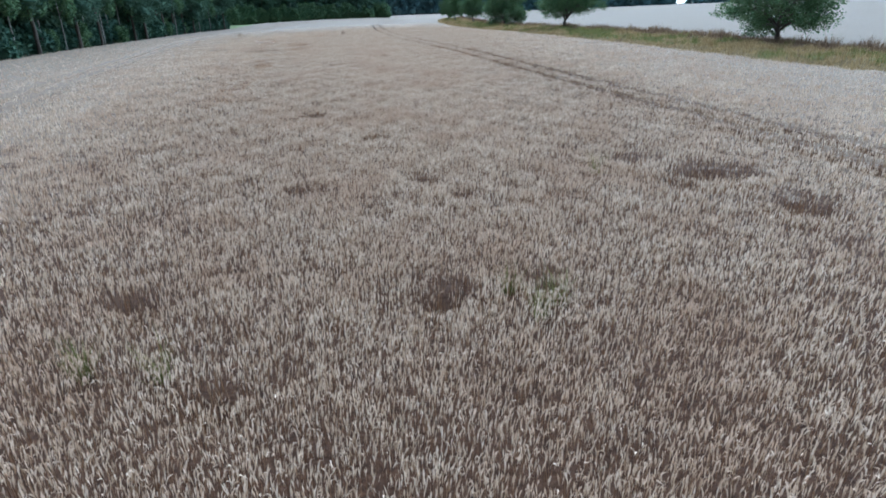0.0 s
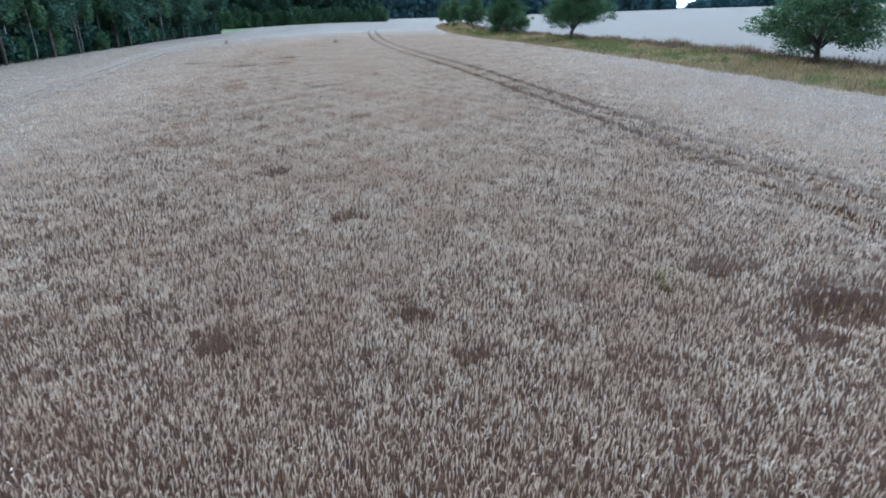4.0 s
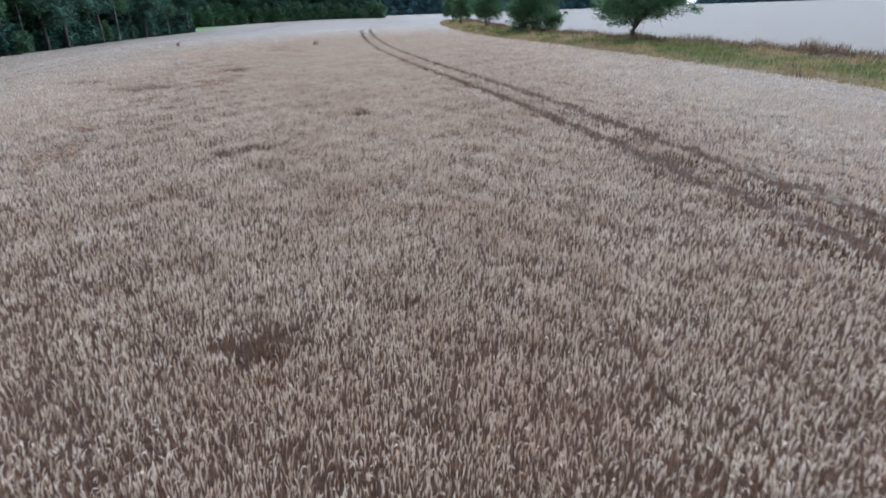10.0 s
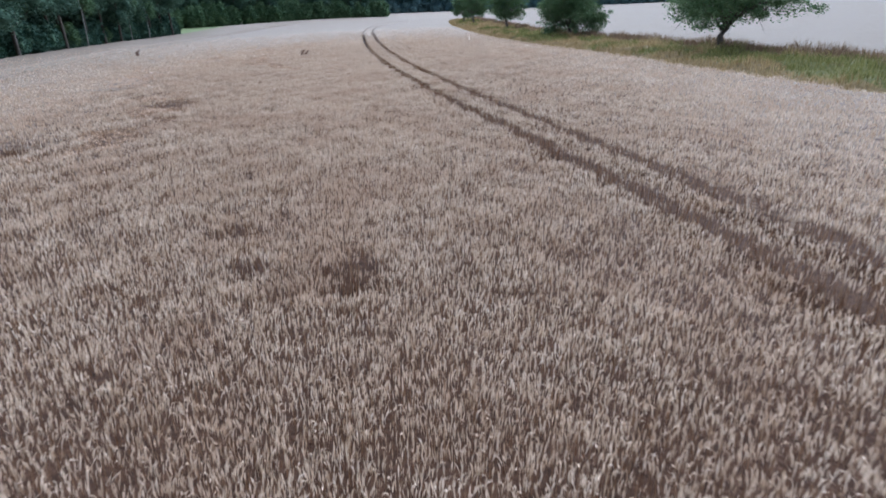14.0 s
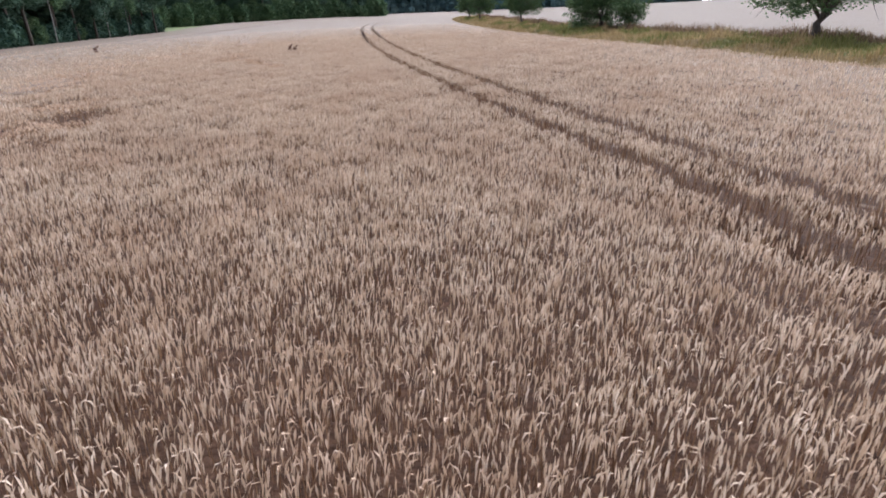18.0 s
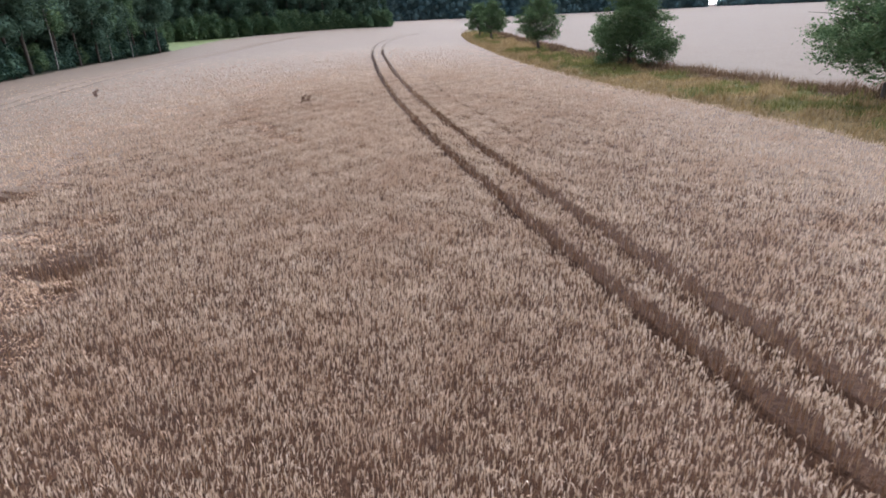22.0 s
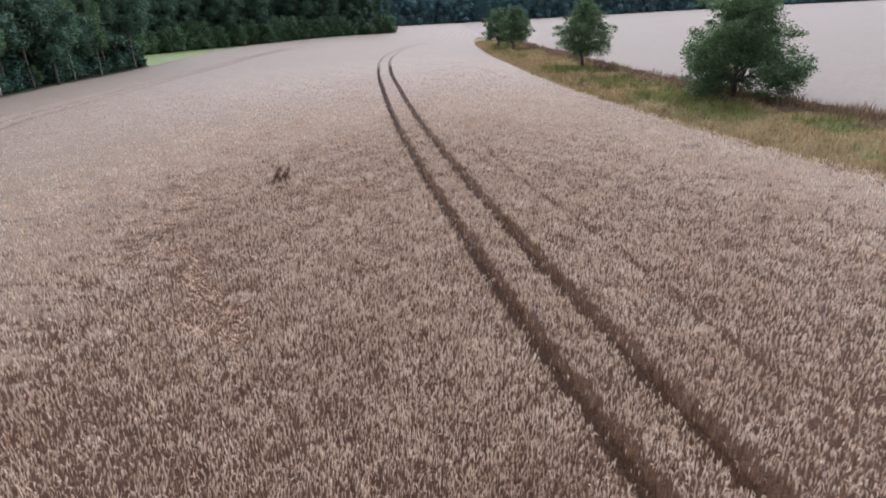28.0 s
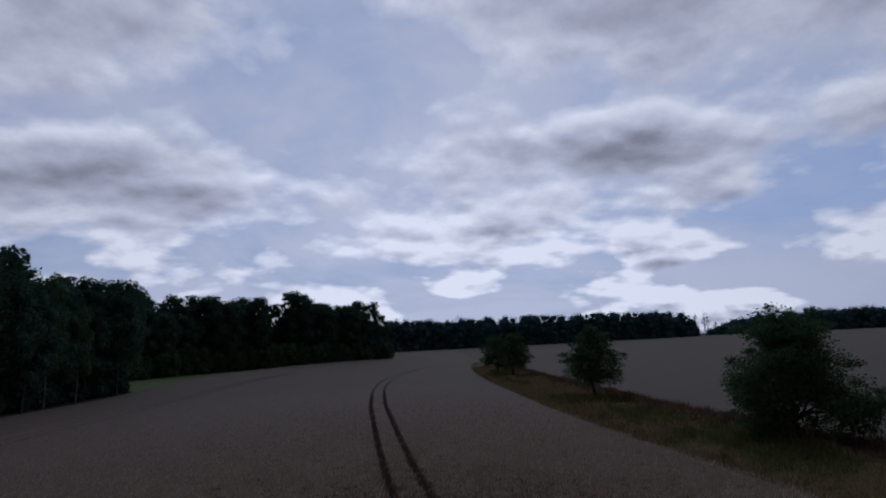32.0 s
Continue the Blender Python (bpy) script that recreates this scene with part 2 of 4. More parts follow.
M_TURF_BROWN = material("turf_brown", [(0.045, 0.028, 0.018), (0.095, 0.062, 0.038), (0.150, 0.105, 0.062)], 1.3, 7.0, bump=1.0, bump_scale=5.0, shine=0.1)
M_GRASS_DRY = material("dry_grass", [(0.150, 0.105, 0.046), (0.290, 0.208, 0.100), (0.430, 0.325, 0.180)], 0.7, island=0.6, thin=0.35, shine=0.1)
M_GRASS_GREEN = material("green_grass", [(0.072, 0.078, 0.024), (0.145, 0.148, 0.048), (0.240, 0.222, 0.090)], 0.7, island=0.6, thin=0.35, shine=0.1)
M_GRASS_BROWN = material("brown_weed", [(0.078, 0.050, 0.030), (0.160, 0.106, 0.066), (0.260, 0.185, 0.115)], 0.7, island=0.6, thin=0.3, shine=0.1)
M_MARGIN = material("meadow", [(0.070, 0.105, 0.036), (0.115, 0.155, 0.055), (0.170, 0.198, 0.078)], 0.6, 6.0, bump=0.6, bump_scale=5.0)
M_LEAF_A = material("leaves_roadside", [(0.037, 0.073, 0.035), (0.083, 0.140, 0.062), (0.169, 0.225, 0.112)], 0.9, island=0.45, rough=0.8, thin=0.28, shine=0.10)
M_LEAF_B = material("leaves_forest", [(0.042, 0.082, 0.061), (0.074, 0.126, 0.090), (0.127, 0.191, 0.121)], 0.22, island=0.4, rough=0.9, thin=0.2, shine=0.05)
M_LEAF_C = material("needles", [(0.031, 0.068, 0.055), (0.058, 0.110, 0.083), (0.100, 0.161, 0.102)], 0.3, island=0.4, rough=0.9, thin=0.1, shine=0.05)
M_LEAF_D = material("leaves_light", [(0.059, 0.110, 0.066), (0.109, 0.182, 0.097), (0.198, 0.269, 0.134)], 0.3, island=0.4, rough=0.9, thin=0.25, shine=0.05)
# bluish haze of the distance put into the leaf colour
M_LEAF_HAZED = material("leaves_far_hazed", [(0.053, 0.106, 0.116), (0.089, 0.154, 0.156), (0.133, 0.197, 0.182)], 0.05, island=0.4, rough=0.9, shine=0.05)
M_BARK = material("bark", [(0.035, 0.028, 0.023), (0.075, 0.062, 0.052), (0.12, 0.10, 0.085)], 6.0, bump=0.8, bump_scale=14.0, stretch=(1, 1, 0.2))
M_BIRCH = material("birch_bark", [(0.06, 0.055, 0.05), (0.27, 0.26, 0.245), (0.40, 0.385, 0.365)], 4.0, bump=0.3, stretch=(0.6, 0.6, 2.0))
M_FLOOR = material("forest_floor", [(0.02, 0.022, 0.012), (0.05, 0.045, 0.025)], 0.8, bump=0.6)


# ---- helpers for meshes ----
def sp(v, w):
    return w * np.logaddexp(0, np.asarray(v, float) / w)


def ss(v):
    v = np.clip(v, 0, 1)
    return v * v * (3 - 2 * v)


def mesh_np(name, verts, faces, mats, smooth=False, index=None):
    """A mesh from numpy arrays; faces all of one size."""
    me = bpy.data.meshes.new(name)
    verts, faces = np.asarray(verts, np.float32), np.asarray(faces, np.int32)
    k = faces.shape[1]
    me.vertices.add(len(verts))
    me.vertices.foreach_set("co", verts.ravel())
    me.loops.add(faces.size)
    me.loops.foreach_set("vertex_index", faces.ravel())
    me.polygons.add(len(faces))
    me.polygons.foreach_set("loop_start", np.arange(0, faces.size, k, dtype=np.int32))
    if smooth:
        me.polygons.foreach_set("use_smooth", np.ones(len(faces), bool))
    for m in mats if isinstance(mats, (list, tuple)) else [mats]:
        me.materials.append(m)
    if index is not None:
        me.polygons.foreach_set("material_index", np.asarray(index, np.int32))
    me.update(calc_edges=True)
    return me


def part(name, me, parent=None, label=""):
    ob = new(name, me)
    ob.parent = parent
    return tagged(ob, label)


def grid_faces(nu, nv):
    i = np.arange(nu * nv).reshape(nu, nv)
    return np.stack([i[:-1, :-1], i[1:, :-1], i[1:, 1:], i[:-1, 1:]], -1).reshape(-1, 4)


def tube(points, radii, sides=6):
    """A tapered tube along a line of points."""
    P, R = np.asarray(points, float), np.asarray(radii, float)
    T = np.gradient(P, axis=0)
    T /= np.linalg.norm(T, axis=1, keepdims=True) + 1e-9
    ref = np.where(np.abs(T[:, 2:3]) > 0.9, [[1.0, 0, 0]], [[0, 0, 1.0]])
    A = np.cross(T, ref)
    A /= np.linalg.norm(A, axis=1, keepdims=True) + 1e-9
    B = np.cross(T, A)
    a = np.linspace(0, 2 * np.pi, sides, endpoint=False)
    V = P[:, None] + R[:, None, None] * (np.cos(a)[None, :, None] * A[:, None] + np.sin(a)[None, :, None] * B[:, None])
    i = np.arange(len(P) * sides).reshape(len(P), sides)
    j = np.roll(i, -1, 1)
    F = np.stack([i[:-1], j[:-1], j[1:], i[1:]], -1).reshape(-1, 4)
    return V.reshape(-1, 3), F


def merged(pieces):
    vs, fs, n = [], [], 0
    for v, f in pieces:
        vs.append(v)
        fs.append(f + n)
        n += len(v)
    return np.concatenate(vs), np.concatenate(fs)


def leaf_quads(rng, centres, size, flat=0.5):
    """A pointed leaf (two triangles, folded along its middle) at every centre."""
    n = len(centres)
    u = rng.normal(size=(n, 3))
    u[:, 2] *= flat
    u /= np.linalg.norm(u, axis=1, keepdims=True)
    w = np.cross(u, rng.normal(size=(n, 3)))
    w /= np.linalg.norm(w, axis=1, keepdims=True)
    nrm = np.cross(u, w)
    s = size * rng.uniform(0.6, 1.35, (n, 1))
    V = np.stack([centres - u * s, centres + w * s * 0.55 + nrm * s * 0.2, centres + u * s, centres - w * s * 0.55 + nrm * s * 0.2], 1)
    F = np.arange(4 * n).reshape(n, 4)
    return V.reshape(-1, 3), F


def lattice(x, y, cell, seed):
    """Smooth random values between 0 and 1 on a grid of the given cell."""
    T = np.random.default_rng(seed).uniform(size=(64, 64))
    u, v = np.asarray(x, float) / cell + 1000, np.asarray(y, float) / cell + 1000
    i, j = np.floor(u).astype(int), np.floor(v).astype(int)
    a, b = ss(u - i), ss(v - j)
    i0, i1, j0, j1 = i % 64, (i + 1) % 64, j % 64, (j + 1) % 64
    return (T[i0, j0] * (1 - a) + T[i1, j0] * a) * (1 - b) + (T[i0, j1] * (1 - a) + T[i1, j1] * a) * b


# ---- the lie of the land ----
def base(x, y):
    """Height of the soil in the fields."""
    x, y = np.asarray(x, float), np.asarray(y, float)
    z = 0.0227 * y - 0.0267 * sp(y - 60, 14)
    z = z - 0.02 * (sp(-x - 6.5, 4) - sp(-x - 120, 10)) * ss((y - 20) / 45)
    # a low rise before the far corner of the wood
    z = z + 0.9 * ss((y - 165) / 75) * ss((400 - y) / 110) * ss((-x - 15) / 35)
    return z + 0.02 * (sp(x - 4, 3) - sp(x - 400, 30))


EDGE_Y = [-60, 40, 90, 135, 160, 190, 230, 262, 300, 340, 380, 540]
FIELD_EDGE = [-44, -50, -57, -65, -69, -69, -73, -70, -56, -31, -45, -75]      # field against the wood
WOOD_Y = [-60, 40, 90, 135, 160, 180, 200, 209, 222, 242, 262, 285, 310, 340, 380]
WOOD_EDGE = [-47, -53, -60, -68, -72, -72.5, -72, -88, -98, -97, -90, -74, -56, -34, -30]
STRIP_Y = [-60, 0, 29, 36, 44, 62, 76, 91, 103, 113, 127, 143, 179, 215, 240, 262]
STRIP_NEAR = [62, 40, 27, 24.5, 22.3, 17.5, 13.9, 10.8, 7.2, 5.2, 3.0, 1.5, -0.8, -1.4, -0.5, 2.0]
STRIP_FAR = [76, 52, 39.5, 36.6, 34.4, 31.0, 27.4, 23.4, 19.4, 17.0, 14.4, 12.7, 10.5, 9.5, 7.0, 3.5]


def field_left(y):
    return np.interp(y, EDGE_Y, FIELD_EDGE)


def strip_near(y):
    return np.interp(y, STRIP_Y, STRIP_NEAR)


def strip_far(y):
    return np.interp(y, STRIP_Y, STRIP_FAR)


def bank(x, y):
    """How far the grassy balk stands above the field."""
    a, b = strip_near(y), strip_far(y)
    w = np.maximum(b - a, 0.5)
    s = (x - a) / w
    return 0.6 * ss((s + 0.02) / 0.3) * ss((1.05 - s) / 0.25) * ss((275 - y) / 30)


def ground_z(x, y):
    return base(x, y) + bank(x, y)


# the tractor tracks: middle line of the pair of ruts
TRAM_Y = [-10, 10, 30, 36, 42, 50, 56, 62, 70, 78, 85, 92, 98, 109, 124, 150, 170, 185, 205, 225, 245]
TRAM_X = [20.5, 14.3, 8.4, 6.8, 5.0, 3.0, 1.1, -0.7, -3.2, -5.2, -7.0, -8.4, -9.6, -11.5, -13.8, -17.3, -19.3, -20.0, -19.4, -17.0, -12.5]
GAUGE, RUT2 = 1.75, 0.90


def rut_width(y):
    return np.interp(y, [30, 62, 80, 110], [0.66, 0.60, 0.50, 0.46])


TRAM2_Y = [-10, 24, 36, 53, 90, 128, 160, 200, 230]
TRAM2_X = [-19, -25, -28.5, -33, -43, -50, -51.5, -51, -47]


def smooth_line(ys, xs):
    """A table of x over y, rounded off."""
    yy = np.arange(ys[0], ys[-1] + 0.01, 0.5)
    xx = np.interp(yy, ys, xs)
    k = np.hanning(25)
    k /= k.sum()
    pad = np.pad(xx, 12, mode='reflect', reflect_type='odd')
    return yy, np.convolve(pad, k, 'valid')


T1Y, T1X = smooth_line(TRAM_Y, TRAM_X)
T2Y, T2X = smooth_line(TRAM2_Y, TRAM2_X)
T1C = np.cos(np.arctan(np.gradient(T1X, T1Y)))
T2C = np.cos(np.arctan(np.gradient(T2X, T2Y)))


def tram_u(x, y):
    """Distance across the tracks from their middle line."""
    u = (x - np.interp(y, T1Y, T1X)) * np.interp(y, T1Y, T1C)
    return np.where((y > T1Y[0]) & (y < T1Y[-1]), u, 99.0)


def tram2_u(x, y):
    u = (x - np.interp(y, T2Y, T2X)) * np.interp(y, T2Y, T2C)
    return np.where((y > T2Y[0]) & (y < T2Y[-1]), u, 99.0)


# bare and beaten-down spots in the crop: x, y, half width, half depth
HOLES = [(0.0, 1.1, 0.45, 0.5), (1.9, 1.5, 0.3, 0.4), (8.6, 8.6, 1.3, 0.8), (6.6, 10.5, 0.8, 0.4), (-4.3, 7.6, 0.45, 0.35), (-0.6, 8.6, 0.35, 0.3),
         (-6.2, 1.0, 0.45, 0.35), (-10.4, 29.3, 0.7, 0.4), (-4.7, 29.6, 0.55, 0.45), (-6.4, 19.0, 0.5, 0.5), (-5.5, 48.2, 0.40, 0.62),
         (-7.6, 48.6, 0.3, 0.35), (-15.2, 51.2, 0.6, 0.3), (-20.8, 59.6, 1.7, 1.3), (-18.0, 69.2, 1.0, 0.8), (-25.4, 76.6, 1.0, 0.9),
         (-9.3, 41.5, 0.35, 0.3), (-14.6, 76.0, 0.4, 0.25), (4.8, 71.0, 0.4, 0.3), (3.2, 19.8, 0.3, 0.3),
         (-27.2, 64.2, 1.4, 1.1), (-2.8, 14.3, 0.45, 0.35), (-8.4, 50.6, 0.4, 0.35), (-8.5, 42.2, 0.45, 0.35), (0.5, 7.0, 0.35, 0.3),
         (9.6, 5.6, 0.7, 0.9), (7.0, 7.4, 0.5, 0.35), (-3.6, -1.8, 0.4, 0.35)]




# stretches where the crop was beaten down and lies in swirls: lines of x, y and their width
LODGED = [([(-17.5, 60), (-18.2, 69), (-25.0, 78), (-28.4, 90), (-26.8, 101)], 2.2), ([(-20.0, 90), (-23.5, 105), (-26.0, 114), (-28.3, 124)], 1.5),
          ([(-15.5, 85), (-17.0, 87), (-21.0, 95)], 1.0), ([(-12.5, 24), (-14.5, 36), (-17.5, 50), (-18.5, 60)], 1.1)]


def lodged(x, y):
    """0 where the crop stands, towards 1 where it is laid flat."""
    x, y = np.asarray(x, float), np.asarray(y, float)
    best = np.zeros(np.broadcast(x, y).shape)
    for line, wide in LODGED:
        for (ax, ay), (bx, by) in zip(line[:-1], line[1:]):
            t = np.clip(((x - ax) * (bx - ax) + (y - ay) * (by - ay)) / ((bx - ax) ** 2 + (by - ay) ** 2), 0, 1)
            best = np.maximum(best, np.exp(-(np.hypot(x - ax - t * (bx - ax), y - ay - t * (by - ay)) / wide) ** 2))
    patchy = 0.55 * lattice(x, y, 2.1, 61) + 0.45 * lattice(x, y, 0.7, 62)
    return ss((best ** 0.6 * patchy - 0.33) / 0.22)


def crop_drop(x, y):
    """0 where the crop stands full, 1 in the middle of a bare spot."""
    out = np.zeros(np.broadcast(x, y).shape)
    x = x + 0.16 * np.sin(y * 6.1 + 3 * np.sin(x * 2.7)) + 0.07 * np.sin(y * 17 + x * 13)
    y = y + 0.14 * np.sin(x * 5.3 + 2 * np.sin(y * 3.1)) + 0.06 * np.sin(x * 19 - y * 11)
    for hx, hy, a, b in HOLES:
        near = (np.abs(x - hx) < 1.7 * a) & (np.abs(y - hy) < 1.7 * b)
        if near.any():
            out[near] = np.maximum(out[near], ss(1.6 - np.hypot((x[near] - hx) / a, (y[near] - hy) / b)))
    return out


def in_rut(x, y, extra=0.0):
    u, v = tram_u(x, y), tram2_u(x, y)
    ragged = 0.07 * np.sin(y * 3.3 + 9 * np.sign(u)) * np.sin(y * 1.1 + 2.0) + 0.05 * np.sin(y * 9.7 + x)
    a = np.abs(np.abs(u) - GAUGE / 2) < rut_width(y) / 2 + extra + ragged
    b = np.abs(np.abs(v) - GAUGE / 2) < RUT2 / 2 + extra
    return a | b


def crop_wave(x, y):
    """Slow ups and downs of the crop's height."""
    return (0.035 * np.sin(x * 0.9 + 1.3 * np.sin(y * 0.31)) * np.sin(y * 0.7 + x * 0.22) + 0.025 * np.sin(x * 2.3 - y * 1.7)
            + 0.02 * np.sin(x * 3.1 + y * 2.9 + 1.0))


# ---- ground sheet ----
def axis(*spans):
    return np.unique(np.concatenate([np.linspace(a, b, n) for a, b, n in spans]))


gx = axis((-2400, -150, 16), (-150, -40, 23), (-40, 90, 105), (90, 500, 42), (500, 2400, 16))
gy = axis((-1200, -60, 9), (-60, 300, 145), (300, 900, 40), (900, 2600, 12))
X, Y = np.meshgrid(gx, gy, indexing="ij")
Z = ground_z(X, Y)
ground = new("ground", mesh_np("ground", np.stack([X, Y, Z], -1).reshape(-1, 3), grid_faces(len(gx), len(gy)), M_SOIL, True))
tagged(ground, "bare brown farm soil under the standing crop", "ground", kind="structure")


# ---- crop canopies: the straw layer below the ears ----
WAY_Y = [-20, 0, 22, 45, 51, 67, 80, 110, 160]
WAY_X = [0, 0, -1.9, -4.6, -6, -8.8, -9.6, -11, -12]


def aside(x, y):
    """How far a spot lies to the side of, or beyond, the stretch flown over."""
    return np.hypot(x - np.interp(y, WAY_Y, WAY_X), 0.6 * np.maximum(0, y - 88))


def near_canopy():
    """The straw under the ears: deep, with the shade of the gaps put into its colour, closing up to a level crop far
    off.
    """
    ys = axis((-20, 110, 521), (110, 150, 101), (150, 262, 113), (262, 545, 70))
    c = np.interp(ys, T1Y, T1X)
    l, r = field_left(ys) - c, strip_near(ys) - c
    r = np.where(ys > 258, 4.0 - c, r)
    cosn = np.interp(ys, T1Y, T1C)
    live = (ys < T1Y[-1] - 1).astype(float)
    g, w = GAUGE / 2, rut_width(ys) / 2
    inner = [-g - w - 0.10, -g - w, -g - w + 0.03, -g, -g + w - 0.03, -g + w, -g + w + 0.10, -0.3, 0.0, 0.3]
    inner = [v + 0 * ys for v in inner + [-v for v in inner[:7]][::-1]]
    depth = np.array([0, 0, 1, 1, 1, 0, 0, 0, 0, 0, 0, 0, 1, 1, 1, 0, 0.0])
    cols, drops = [], []
    # the older track nearer the wood
    c2 = np.maximum(np.interp(ys, T2Y, T2X) - c, l + 3.0)
    live2 = ((ys < T2Y[-1] - 1) & (ys > T2Y[0] + 1)).astype(float)
    w2 = RUT2 / 2
    for k in np.linspace(1, 0, 12)[:-1]:
        cols.append(c2 - g - w2 - 0.1 + (l - c2 + g + w2 + 0.1) * k)
        drops.append(0 * ys)
    for u, dp in ((-g - w2 - 0.1, 0), (-g - w2, 0.8), (-g, 1), (-g + w2, 0.8), (-g + w2 + 0.1, 0), (g - w2 - 0.1, 0), (g - w2, 0.8), (g, 1), (g + w2, 0.8), (g + w2 + 0.1, 0)):
        cols.append(c2 + u)
        drops.append(0.45 * dp * live2)
    for k in np.linspace(1, 0, 52)[1:-1] ** 1.5:
        cols.append(inner[0] / cosn + (c2 + g + w2 + 0.1 - inner[0] / cosn) * k)
        drops.append(0 * ys)
    for u, dp in zip(inner, depth):
        cols.append(u / cosn)
        drops.append(dp * live)
    for k in np.linspace(0, 1, 50)[1:] ** 1.4:
        cols.append(inner[-1] / cosn + (r - inner[-1] / cosn) * k)
        drops.append(0 * ys)
    U, D = np.array(cols), np.array(drops)
    X, Y = U + c[None], np.broadcast_to(ys, U.shape)
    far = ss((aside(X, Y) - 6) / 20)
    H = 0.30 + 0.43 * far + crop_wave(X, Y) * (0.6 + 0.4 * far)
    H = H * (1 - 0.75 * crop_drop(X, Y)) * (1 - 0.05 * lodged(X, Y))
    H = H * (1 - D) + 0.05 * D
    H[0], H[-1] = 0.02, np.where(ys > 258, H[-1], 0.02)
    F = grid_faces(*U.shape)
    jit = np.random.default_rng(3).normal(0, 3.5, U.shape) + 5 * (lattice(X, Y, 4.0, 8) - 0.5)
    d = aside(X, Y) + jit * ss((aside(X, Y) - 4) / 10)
    # zones by distance, the floor with shade in its colour nearest
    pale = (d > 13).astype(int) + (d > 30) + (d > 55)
    # ruts and bare spots: bare ground, with the same shade in the colour
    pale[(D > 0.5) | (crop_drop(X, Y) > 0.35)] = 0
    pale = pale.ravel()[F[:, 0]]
    return mesh_np("crop_canopy", np.stack([X, Y, base(X, Y) + H], -1).reshape(-1, 3), F, [M_LITTER_SHADED, M_MIDSTRAW, M_STRAW, M_FARCROP], False, pale)


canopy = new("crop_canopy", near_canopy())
tagged(canopy, "tan straw layer of ripe barley with two tractor ruts, gap shade in its colour", "crop", kind="stuff")


def far_canopy():
    ys = axis((-60, 262, 162), (262, 640, 60))
    k = np.concatenate([[0, 0.0005], np.linspace(0, 1, 90)[1:] ** 1.8])
    left = np.where(ys < 258, strip_far(ys), 3.6)
    X = left[None] + (430 - left[None]) * k[:, None]
    Y = np.broadcast_to(ys, X.shape)
    H = 0.72 + crop_wave(X, Y) + 0 * X
    H[0] = np.where(ys < 258, 0.02, 0.70)
    z = np.maximum(base(X, Y), base(X, Y) + bank(X, Y) * 0.6) + H
    return mesh_np("crop_canopy", np.stack([X, Y, z], -1).reshape(-1, 3), grid_faces(*X.shape), M_FARFIELD, False)


canopy_b = new("crop_canopy", far_canopy())
tagged(canopy_b, "pale ripe grain field rising beyond the grassy balk", "crop", kind="stuff")


# ---- ears and stems of the near crop ----
def ears(rng, x, y, size):
    """For every plant a flat nodding ear that narrows to its tip, and the top of its stem."""
    keep = (~in_rut(x, y, 0.05) | (rng.uniform(size=len(x)) < 0.05)) & (x < strip_near(y) - 0.15) & (x > field_left(y) + 0.3)
    keep &= rng.uniform(size=len(x)) > 0.88 * crop_drop(x, y)
    seam = np.abs(tram_u(x, y) - 3.35 - 0.15 * np.sin(y * 0.3)) < 0.11
    keep &= ~(seam & (y > 78) & (y < 150) & (rng.uniform(size=len(x)) < 0.75))
    x, y, size = x[keep], y[keep], size[keep]
    n = len(x)
    tuft = lattice(x, y, 0.26, 33) + 0.7 * lattice(x, y, 0.75, 34) - 0.85
    laid = lodged(x, y)
    full = 0.82 + crop_wave(x, y) + 0.09 * tuft + rng.normal(0, 0.035, n)
    full *= (1 - 0.35 * crop_drop(x, y)) * (1 - 0.08 * laid)
    z0 = base(x, y)
    swirl = 6.28 * lattice(x, y, 2.1, 63)
    lean_a = np.where(laid > 0.6, swirl + rng.normal(0, 0.9, n), rng.normal(0.5, 1.5, n))
    out = np.stack([np.cos(lean_a), np.sin(lean_a), 0 * lean_a], 1)
    turn = lean_a + rng.normal(1.57, 0.7, n)
    side = np.stack([np.cos(turn), np.sin(turn), 0 * turn], 1) * (size * rng.uniform(0.7, 1.3, n))[:, None]
    up = np.array([0, 0, 1.0])
    tall = (0.118 + size * 4.0) * rng.uniform(0.7, 1.35, n)
    nod = np.where(laid > 0.6, rng.uniform(0.3, 1.1, n), rng.uniform(0.0, 1.0, n) ** 3.6)
    foot = np.stack([x, y, z0 + full - tall * (1 - 0.4 * (laid > 0.6))], 1)
    mid = foot + out * (tall * (0.08 + 0.26 * nod) * (1 + 0.3 * (laid > 0.6)))[:, None] + up * (tall * rng.uniform(0.55, 0.75, n) * (1 - 0.45 * (laid > 0.6)))[:, None]
    tip = mid + out * (tall * (0.08 + 0.46 * nod))[:, None] + up * (tall * (0.42 - 0.50 * nod))[:, None]
    V = np.stack([foot, mid + side, mid - side, tip], 1)
    i = 4 * np.arange(n)[:, None]
    F = np.concatenate([i + np.array(t) for t in ([0, 1, 2], [2, 1, 3])])
    flat = np.tile((laid + rng.normal(0, 0.15, n) > 0.5).astype(int), 2)
    st = (size < 0.017) & (rng.uniform(size=n) < 0.34)
    low = foot[st] - up * 0.30
    SV = np.stack([low - side[st] * 0.7, low + side[st] * 0.7, mid[st]], 1)
    SF = 3 * np.arange(st.sum())[:, None] + np.array([0, 1, 2])
    return V.reshape(-1, 3), F, SV.reshape(-1, 3), SF, flat


rng = np.random.default_rng(5)
xs, ys, sz = [], [], []
